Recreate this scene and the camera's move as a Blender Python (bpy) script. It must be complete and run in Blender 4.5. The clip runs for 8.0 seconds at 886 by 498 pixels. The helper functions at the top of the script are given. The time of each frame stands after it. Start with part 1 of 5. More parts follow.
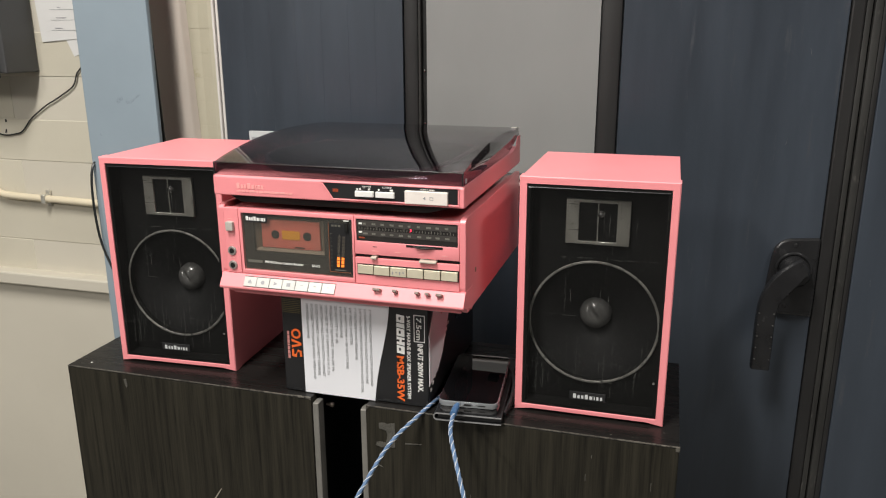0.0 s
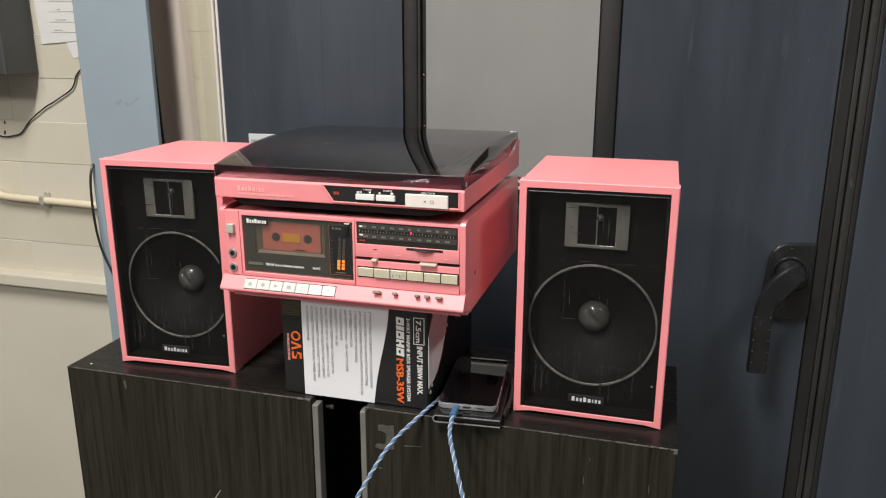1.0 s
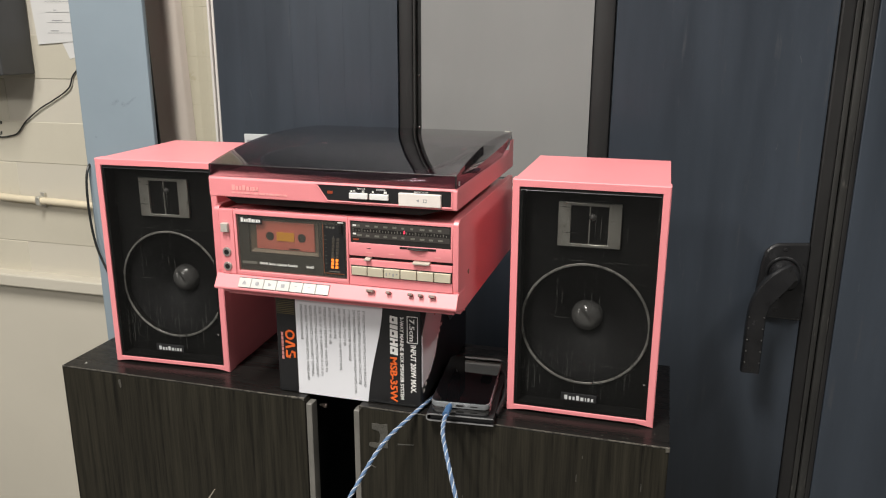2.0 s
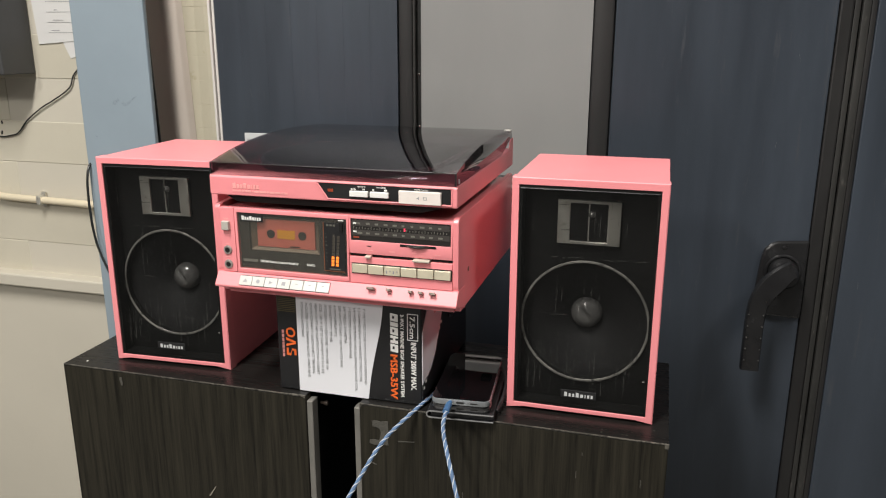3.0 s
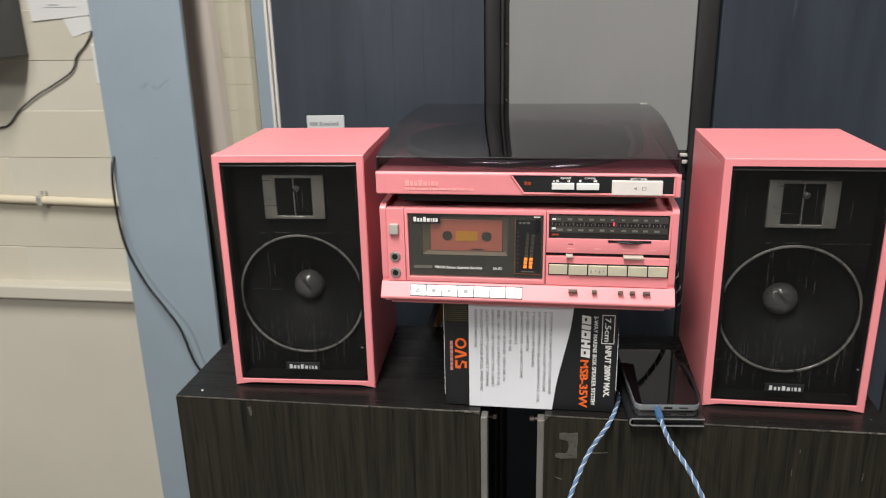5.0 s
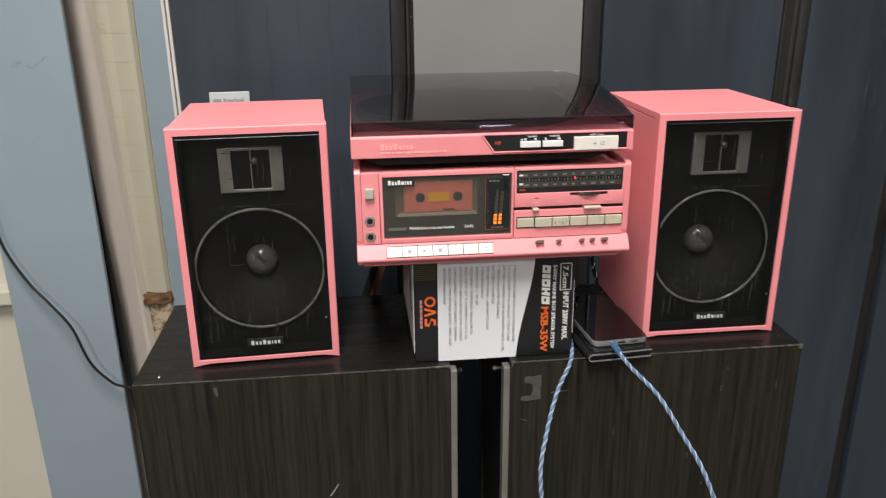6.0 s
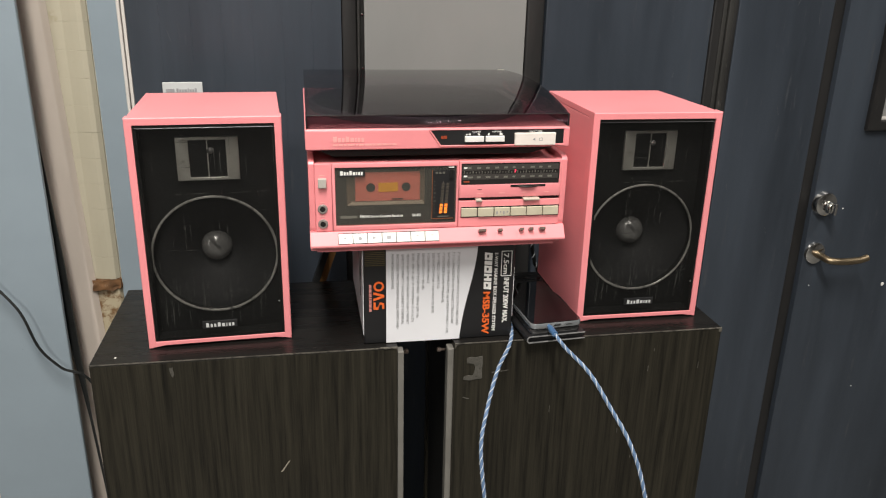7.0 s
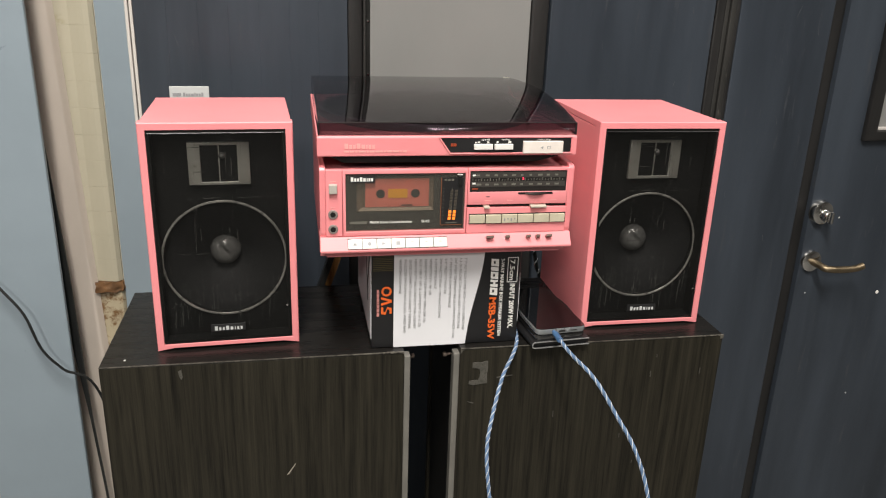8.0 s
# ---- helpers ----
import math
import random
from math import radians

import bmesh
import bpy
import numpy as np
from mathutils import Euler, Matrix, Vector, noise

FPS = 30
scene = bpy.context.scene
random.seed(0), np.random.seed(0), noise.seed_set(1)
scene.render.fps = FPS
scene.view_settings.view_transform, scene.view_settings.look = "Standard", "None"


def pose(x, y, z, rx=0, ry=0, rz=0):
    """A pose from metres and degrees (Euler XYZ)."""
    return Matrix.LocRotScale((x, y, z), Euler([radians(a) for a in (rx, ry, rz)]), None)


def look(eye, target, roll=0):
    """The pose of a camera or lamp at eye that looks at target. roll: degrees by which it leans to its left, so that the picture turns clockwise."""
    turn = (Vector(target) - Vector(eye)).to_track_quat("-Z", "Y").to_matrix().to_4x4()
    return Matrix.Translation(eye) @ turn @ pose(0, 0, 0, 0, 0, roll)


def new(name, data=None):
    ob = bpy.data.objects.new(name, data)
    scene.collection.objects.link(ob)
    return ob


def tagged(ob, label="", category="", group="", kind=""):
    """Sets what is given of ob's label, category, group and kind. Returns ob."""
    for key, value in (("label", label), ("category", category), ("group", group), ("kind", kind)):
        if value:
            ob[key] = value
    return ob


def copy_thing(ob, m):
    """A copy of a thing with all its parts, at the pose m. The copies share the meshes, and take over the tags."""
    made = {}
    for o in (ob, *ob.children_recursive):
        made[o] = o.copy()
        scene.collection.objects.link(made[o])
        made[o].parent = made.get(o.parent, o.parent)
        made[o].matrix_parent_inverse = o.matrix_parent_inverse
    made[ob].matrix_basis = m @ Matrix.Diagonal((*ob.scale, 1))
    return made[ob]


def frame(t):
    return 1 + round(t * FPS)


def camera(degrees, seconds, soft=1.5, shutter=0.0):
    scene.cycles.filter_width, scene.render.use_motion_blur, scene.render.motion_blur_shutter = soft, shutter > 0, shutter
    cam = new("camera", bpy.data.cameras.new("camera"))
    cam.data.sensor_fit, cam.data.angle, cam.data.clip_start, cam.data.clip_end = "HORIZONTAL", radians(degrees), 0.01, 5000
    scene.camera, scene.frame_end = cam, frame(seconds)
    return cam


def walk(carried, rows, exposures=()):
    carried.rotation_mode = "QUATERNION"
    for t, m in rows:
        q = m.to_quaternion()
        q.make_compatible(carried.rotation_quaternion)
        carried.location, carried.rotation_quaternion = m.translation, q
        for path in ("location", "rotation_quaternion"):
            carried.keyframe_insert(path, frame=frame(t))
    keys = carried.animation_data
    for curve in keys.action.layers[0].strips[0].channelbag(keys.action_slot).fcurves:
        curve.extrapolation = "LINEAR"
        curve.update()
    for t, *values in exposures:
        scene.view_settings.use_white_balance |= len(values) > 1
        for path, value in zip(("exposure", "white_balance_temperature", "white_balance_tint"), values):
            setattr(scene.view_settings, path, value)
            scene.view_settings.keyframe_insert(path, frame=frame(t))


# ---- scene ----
cam = camera(59.5, 8.0, soft=1.15, shutter=0.4)
PATH = [
    (0, (0.108, 0.058, 1.542), (-0.43, 1.907, 1.003), -0.2),
    (0.5, (0.105, 0.054, 1.544), (-0.426, 1.907, 1.007), -0.0),
    (1, (0.105, 0.052, 1.543), (-0.424, 1.907, 1.012), 0.1),
    (1.5, (0.109, 0.05, 1.542), (-0.416, 1.906, 1.016), 0.2),
    (3, (0.113, 0.045, 1.539), (-0.412, 1.902, 1.013), 0.1),
    (3.5, (0.086, 0.02, 1.539), (-0.439, 1.878, 1.017), 0.1),
    (4, (0.006, 0.012, 1.541), (-0.523, 1.867, 1.015), -0.1),
    (4.2, (-0.054, 0.02, 1.537), (-0.574, 1.877, 1.01), -0.3),
    (5.3, (-0.283, 0.093, 1.553), (-0.396, 1.985, 0.917), -1.1),
    (5.5, (-0.33, 0.078, 1.545), (-0.32, 1.977, 0.916), -0.9),
    (6, (-0.397, 0.041, 1.537), (-0.193, 1.918, 0.879), -0.6),
    (6.5, (-0.409, 0.005, 1.545), (-0.094, 1.861, 0.871), 0.7),
    (7, (-0.406, -0.013, 1.549), (-0.065, 1.839, 0.875), 1.3),
    (7.5, (-0.42, -0.018, 1.553), (-0.064, 1.833, 0.884), 1.7),
    (8, (-0.427, -0.019, 1.555), (-0.065, 1.833, 0.89), 2.0),
]
walk(cam, [(t, look(eye, target, roll)) for t, eye, target, roll in PATH], [(0, 0.03, 6500, 10), (4, 0.05, 6500, 10), (5.5, -0.06, 6280, 10), (6, -0.03, 6420, 10), (7, 0.08, 6620, 10), (8, 0.13, 6680, 10)])


# ---- light ----
world = bpy.data.worlds.new("world")
scene.world = world
world.use_nodes = True
world.node_tree.nodes["Background"].inputs[0].default_value = (0.6, 0.65, 0.7, 1)
world.node_tree.nodes["Background"].inputs[1].default_value = 0.02

CEIL = 3.6
LAMPS = [(1.7, 0.0, 37), (-0.60, -0.4, 114), (-1.7, -3.3, 140)]
for lx, ly, watts in LAMPS:
    ld = bpy.data.lights.new("tube_light", "AREA")
    ld.shape, ld.size, ld.size_y, ld.energy, ld.color = "RECTANGLE", 0.28, 1.3, watts, (1.0, 0.97, 0.915)
    lo = new("tube_light", ld)
    lo.matrix_world = pose(lx, ly, CEIL - 0.11)

# ---- helpers for building ----
WORLD = {}


def box(x0, x1, y0, y1, z0, z1, bev=0.0, seg=2):
    b = bmesh.new()
    bmesh.ops.create_cube(b, size=1)
    for v in b.verts:
        v.co = Vector((x0 if v.co.x < 0 else x1, y0 if v.co.y < 0 else y1, z0 if v.co.z < 0 else z1))
    if bev:
        bmesh.ops.bevel(b, geom=b.edges[:], offset=bev, segments=seg, profile=0.5, affect="EDGES")
    return b


def prism(poly, lo, hi, axis="y", bev=0.0):
    """A polygon of (x, z) drawn out along y, or of (y, z) along x, or of (x, y) along z."""
    b = bmesh.new()
    place = {"y": lambda p, d: (p[0], d, p[1]), "x": lambda p, d: (d, p[0], p[1]), "z": lambda p, d: (p[0], p[1], d)}[axis]
    a = [b.verts.new(place(p, lo)) for p in poly]
    c = [b.verts.new(place(p, hi)) for p in poly]
    b.faces.new(a)
    b.faces.new(c[::-1])
    for i in range(len(poly)):
        j = (i + 1) % len(poly)
        b.faces.new((a[i], c[i], c[j], a[j]))
    bmesh.ops.recalc_face_normals(b, faces=b.faces[:])
    if bev:
        bmesh.ops.bevel(b, geom=b.edges[:], offset=bev, segments=2, profile=0.5, affect="EDGES")
    return b


def lathe(profile, cx, cz, seg=48, axis="y", cy=0.0, caps=True):
    """Turn (radius, depth) pairs round an axis along y through (cx, cz), or along z through (cx, cy)."""
    b = bmesh.new()
    rings = []
    for r, d in profile:
        ring = []
        for k in range(seg):
            a = 2 * math.pi * k / seg
            u, w = r * math.cos(a), r * math.sin(a)
            ring.append(b.verts.new((cx + u, d, cz + w) if axis == "y" else (cx + u, cy + w, d)))
        rings.append(ring)
    for p, q in zip(rings, rings[1:]):
        for k in range(seg):
            b.faces.new((p[k], p[(k + 1) % seg], q[(k + 1) % seg], q[k]))
    if caps:
        b.faces.new(rings[0])
        b.faces.new(rings[-1])
    bmesh.ops.remove_doubles(b, verts=b.verts[:], dist=1e-6)
    bmesh.ops.recalc_face_normals(b, faces=b.faces[:])
    return b


def smooth_line(points, step=8):
    """Points of a soft curve through the given ones."""
    p = [Vector(q) for q in points]
    p = [p[0] * 2 - p[1]] + p + [p[-1] * 2 - p[-2]]
    out = []
    for i in range(1, len(p) - 2):
        for k in range(step):
            t = k / step
            out.append(0.5 * (2 * p[i] + (p[i + 1] - p[i - 1]) * t + (2 * p[i - 1] - 5 * p[i] + 4 * p[i + 1] - p[i + 2]) * t * t
                              + (3 * p[i] - p[i - 1] - 3 * p[i + 1] + p[i + 2]) * t ** 3))
    return out + [p[-2]]


def frames_along(line):
    up = Vector((0.3, 0.9, 0.2)).normalized()
    out = []
    for i, q in enumerate(line):
        d = (line[min(i + 1, len(line) - 1)] - line[max(i - 1, 0)]).normalized()
        u = (up - d * up.dot(d)).normalized()
        up = u
        out.append((q, u, d.cross(u)))
    return out


def tube(line, r, seg=8):
    b = bmesh.new()
    rings = []
    for q, u, w in frames_along(line):
        rings.append([b.verts.new(q + (u * math.cos(2 * math.pi * k / seg) + w * math.sin(2 * math.pi * k / seg)) * r) for k in range(seg)])
    for p, q in zip(rings, rings[1:]):
        for k in range(seg):
            b.faces.new((p[k], p[(k + 1) % seg], q[(k + 1) % seg], q[k]))
    b.faces.new(rings[0])
    b.faces.new(rings[-1])
    bmesh.ops.recalc_face_normals(b, faces=b.faces[:])
    return b


def strand(line, off, pitch, phase):
    """A line wound round another one."""
    out, run, last = [], 0.0, None
    for q, u, w in frames_along(line):
        run += (q - last).length if last else 0
        last = q
        a = 2 * math.pi * run / pitch + phase
        out.append(q + (u * math.cos(a) + w * math.sin(a)) * off)
    return out


def even(line, step):
    """The line cut into equal steps."""
    out, rest = [line[0]], 0.0
    for a, b in zip(line, line[1:]):
        n = (b - a).length
        d = step - rest
        while d <= n:
            out.append(a.lerp(b, d / n))
            d += step
        rest = n - (d - step)
    return out


def window_ring(x0, x1, z0, z1, ix0, ix1, iz0, iz1, y0, y1, bev=0.0):
    """A flat rectangular frame in one piece, its opening from ix0 to ix1 and iz0 to iz1."""
    b = bmesh.new()
    rect = [((x0, z0), (x1, z0), (x1, z1), (x0, z1)), ((ix0, iz0), (ix1, iz0), (ix1, iz1), (ix0, iz1))]
    vs = [[b.verts.new((x, y, z)) for x, z in r] for y in (y0, y1) for r in rect]
    fo, fi, bo, bi = vs
    for k in range(4):
        j = (k + 1) % 4
        for q in ((fo[k], fo[j], fi[j], fi[k]), (bo[k], bi[k], bi[j], bo[j]), (fo[k], bo[k], bo[j], fo[j]), (fi[k], fi[j], bi[j], bi[k])):
            b.faces.new(q)
    bmesh.ops.recalc_face_normals(b, faces=b.faces[:])
    if bev:
        rim = [e for e in b.edges if abs(e.verts[0].co.y - y0) < 1e-7 and abs(e.verts[1].co.y - y0) < 1e-7 and len({f.normal.y < -0.9 for f in e.link_faces}) == 2]
        bmesh.ops.bevel(b, geom=rim, offset=bev, segments=2, profile=0.5, affect="EDGES")
    return b


def merge(*bms):
    b = bmesh.new()
    for other in bms:
        me = bpy.data.meshes.new("tmp")
        other.to_mesh(me)
        other.free()
        b.from_mesh(me)
        bpy.data.meshes.remove(me)
    return b


def turned(b, m):
    bmesh.ops.transform(b, matrix=m, verts=b.verts[:])
    return b


def mesh_of(name, b, mat, inv=None, sharp=40):
    me = bpy.data.meshes.new(name)
    if inv:
        bmesh.ops.transform(b, matrix=inv, verts=b.verts[:])
    b.edges.index_update()
    b.normal_update()
    crisp = []
    for e in b.edges:
        if len(e.link_faces) == 2:
            f, g = e.link_faces
            if f.normal.angle(g.normal, 0) > 0.15 and max(f.calc_area(), g.calc_area()) > 6 * min(f.calc_area(), g.calc_area()):
                crisp.append(e.index)
    b.to_mesh(me)
    b.free()
    for p in me.polygons:
        p.use_smooth = True
    me.set_sharp_from_angle(angle=radians(sharp))
    if crisp:
        att = me.attributes.get("sharp_edge") or me.attributes.new("sharp_edge", "BOOLEAN", "EDGE")
        for i in crisp:
            att.data[i].value = True
    me.materials.append(mat)
    return me


def thing(name, at, label, category, group="", kind=""):
    """An Empty at the base of a thing; its parts are given in the world's metres."""
    ob = new(name)
    ob.empty_display_size = 0.05
    ob.location = at
    WORLD[ob] = Matrix.Translation(at)
    return tagged(ob, label, category, group, kind)


def part(name, b, mat, parent, label="", kind=""):
    inv = WORLD[parent].inverted()
    ob = new(name, mesh_of(name, b, mat, inv))
    ob.parent = parent
    WORLD[ob] = WORLD[parent]
    return tagged(ob, label, kind=kind)


def solid(name, b, mat, label, category, kind="", group=""):
    """A thing of one mesh."""
    ob = new(name, mesh_of(name, b, mat))
    WORLD[ob] = Matrix()
    return tagged(ob, label, category, group, kind)


FLAT = Matrix(((1, 0, 0), (0, 0, -1), (0, 1, 0))).to_4x4()
DOWN = Matrix(((0, 1, 0), (0, 0, -1), (-1, 0, 0))).to_4x4()


def words(body, size, at, turn, deep=0.0003, width=0, bold=0.0):
    """Letters as a bmesh, starting at the given place; width: the length that they are fitted to."""
    cu = bpy.data.curves.new("words", "FONT")
    cu.body, cu.size, cu.extrude, cu.offset, cu.resolution_u = body, size, deep, bold, 2
    ob = new("words", cu)
    me = bpy.data.meshes.new_from_object(ob.evaluated_get(bpy.context.evaluated_depsgraph_get()))
    b = bmesh.new()
    b.from_mesh(me)
    bpy.data.objects.remove(ob)
    bpy.data.curves.remove(cu)
    bpy.data.meshes.remove(me)
    if width:
        far = max(v.co.x for v in b.verts)
        for v in b.verts:
            v.co.x *= width / far
    return turned(b, Matrix.Translation(at) @ turn)


def bars(widths, height, gap, at, turn, deep=0.0003, tall=()):
    """A row of plain blocks of the size of a word's letters."""
    out, x = [], 0.0
    for i, w in enumerate(widths):
        h = height * (1.0 if i in tall else 0.74)
        out.append(box(x, x + w, 0, h, -deep, deep))
        x += w + gap
    return turned(merge(*out), Matrix.Translation(at) @ turn)


# ---- materials ----
def shader(name):
    m = bpy.data.materials.new(name)
    m.use_nodes = True
    n = m.node_tree.nodes
    return m, n, m.node_tree.links, n["Principled BSDF"]


def ramp(n, stops):
    r = n.new("ShaderNodeValToRGB")
    e = r.color_ramp.elements
    while len(e) < len(stops):
        e.new(0.5)
    for k, (pos, col) in zip(e, stops):
        k.position, k.color = pos, (*col, 1) if len(col) == 3 else col
    return r


def noise_tex(n, l, scale, detail=4.0, stretch=(1, 1, 1), rough=0.6):
    co = n.new("ShaderNodeTexCoord")
    mp = n.new("ShaderNodeMapping")
    mp.inputs["Scale"].default_value = stretch
    tx = n.new("ShaderNodeTexNoise")
    tx.inputs["Scale"].default_value = scale
    tx.inputs["Detail"].default_value = detail
    tx.inputs["Roughness"].default_value = rough
    l.new(co.outputs["Object"], mp.inputs["Vector"])
    l.new(mp.outputs["Vector"], tx.inputs["Vector"])
    return tx


def paint(name, col, rough=0.4, var=0.12, scale=6.0, bump=0.05, grain=350.0, metal=0.0, coat=0.0, stretch=(1, 1, 1), stain=None, wear=0.62, spec=0.5, tone=0.0):
    """Paint, plastic or metal with slow unevenness, fine grain, and stains of another colour."""
    m, n, l, p = shader(name)
    slow = noise_tex(n, l, scale, 6, stretch)
    low = tuple(c * (1 - var) for c in col)
    high = tuple(min(1, c * (1 + var)) for c in col)
    cr = ramp(n, [(0.3, low), (0.7, high)])
    l.new(slow.outputs["Fac"], cr.inputs["Fac"])
    out = cr.outputs["Color"]
    if tone:
        oi = n.new("ShaderNodeObjectInfo")
        hs = n.new("ShaderNodeHueSaturation")
        mr = n.new("ShaderNodeMapRange")
        mr.inputs["To Min"].default_value, mr.inputs["To Max"].default_value = 1 - tone, 1 + tone
        l.new(oi.outputs["Random"], mr.inputs["Value"])
        l.new(mr.outputs["Result"], hs.inputs["Value"])
        l.new(out, hs.inputs["Color"])
        out = hs.outputs["Color"]
    if stain:
        sp = noise_tex(n, l, scale * 7, 8, stretch, 0.7)
        sr = ramp(n, [(wear, (0, 0, 0)), (wear + 0.09, (1, 1, 1))])
        l.new(sp.outputs["Fac"], sr.inputs["Fac"])
        mx = n.new("ShaderNodeMix")
        mx.data_type = "RGBA"
        l.new(sr.outputs["Color"], mx.inputs["Factor"])
        l.new(out, mx.inputs["A"])
        mx.inputs["B"].default_value = (*stain, 1)
        out = mx.outputs["Result"]
    l.new(out, p.inputs["Base Color"])
    fine = noise_tex(n, l, grain, 3)
    rr = n.new("ShaderNodeMapRange")
    rr.inputs["To Min"].default_value, rr.inputs["To Max"].default_value = max(0.02, rough - 0.08), rough + 0.1
    l.new(slow.outputs["Fac"], rr.inputs["Value"])
    l.new(rr.outputs["Result"], p.inputs["Roughness"])
    bp = n.new("ShaderNodeBump")
    bp.inputs["Strength"].default_value, bp.inputs["Distance"].default_value = bump, 0.001
    l.new(fine.outputs["Fac"], bp.inputs["Height"])
    l.new(bp.outputs["Normal"], p.inputs["Normal"])
    p.inputs["Metallic"].default_value = metal
    p.inputs["Coat Weight"].default_value = coat
    p.inputs["Specular IOR Level"].default_value = spec
    return m


def woodgrain(name, dark, light, stretch, rough=0.42):
    m, n, l, p = shader(name)
    a = noise_tex(n, l, 5.0, 8, stretch, 0.65)
    c = noise_tex(n, l, 26.0, 4, stretch, 0.6)
    ad = n.new("ShaderNodeMath")
    ad.operation = "MULTIPLY_ADD"
    l.new(c.outputs["Fac"], ad.inputs[0])
    ad.inputs[1].default_value = 0.45
    l.new(a.outputs["Fac"], ad.inputs[2])
    cr = ramp(n, [(0.52, dark), (0.7, tuple((d + e) / 2 for d, e in zip(dark, light))), (0.92, light)])
    l.new(ad.outputs[0], cr.inputs["Fac"])
    l.new(cr.outputs["Color"], p.inputs["Base Color"])
    rr = n.new("ShaderNodeMapRange")
    rr.inputs["To Min"].default_value, rr.inputs["To Max"].default_value = rough - 0.08, rough + 0.15
    l.new(a.outputs["Fac"], rr.inputs["Value"])
    l.new(rr.outputs["Result"], p.inputs["Roughness"])
    bp = n.new("ShaderNodeBump")
    p.inputs["Specular IOR Level"].default_value = 0.18
    bp.inputs["Strength"].default_value, bp.inputs["Distance"].default_value = 0.12, 0.001
    l.new(ad.outputs[0], bp.inputs["Height"])
    l.new(bp.outputs["Normal"], p.inputs["Normal"])
    return m


def smoked(name, tint, rough=0.03, ior=1.5, haze=0.0, veil=(0.5, 0.5, 0.45)):
    """Dark see-through plastic: what passes is tinted, what is mirrored grows at a flat angle."""
    m, n, l, p = shader(name)
    n.remove(p)
    out = n["Material Output"]
    tr = n.new("ShaderNodeBsdfTransparent")
    tr.inputs["Color"].default_value = (*tint, 1)
    gl = n.new("ShaderNodeBsdfGlossy")
    gl.inputs["Roughness"].default_value = rough
    lw = n.new("ShaderNodeLayerWeight")
    lw.inputs["Blend"].default_value = 0.5
    pw = n.new("ShaderNodeMath")
    pw.operation = "POWER"
    pw.inputs[1].default_value = 3.8
    l.new(lw.outputs["Facing"], pw.inputs[0])
    f0 = ((ior - 1) / (ior + 1)) ** 2
    fr = n.new("ShaderNodeMath")
    fr.operation = "MULTIPLY_ADD"
    fr.inputs[1].default_value, fr.inputs[2].default_value = 1 - f0, f0
    l.new(pw.outputs[0], fr.inputs[0])
    mx = n.new("ShaderNodeMixShader")
    l.new(fr.outputs[0], mx.inputs["Fac"])
    l.new(tr.outputs["BSDF"], mx.inputs[1])
    l.new(gl.outputs["BSDF"], mx.inputs[2])
    last = mx
    if haze:
        # uneven pale veil painted in for the room mirrored in the pane
        df = n.new("ShaderNodeBsdfDiffuse")
        df.inputs["Color"].default_value = (*veil, 1)
        film = noise_tex(n, l, 45.0, 5)
        hz = n.new("ShaderNodeMapRange")
        hz.inputs["To Min"].default_value, hz.inputs["To Max"].default_value = haze * 0.6, haze * 1.4
        l.new(film.outputs["Fac"], hz.inputs["Value"])
        last = n.new("ShaderNodeMixShader")
        l.new(hz.outputs["Result"], last.inputs["Fac"])
        l.new(mx.outputs["Shader"], last.inputs[1])
        l.new(df.outputs["BSDF"], last.inputs[2])
    l.new(last.outputs["Shader"], out.inputs["Surface"])
    return m


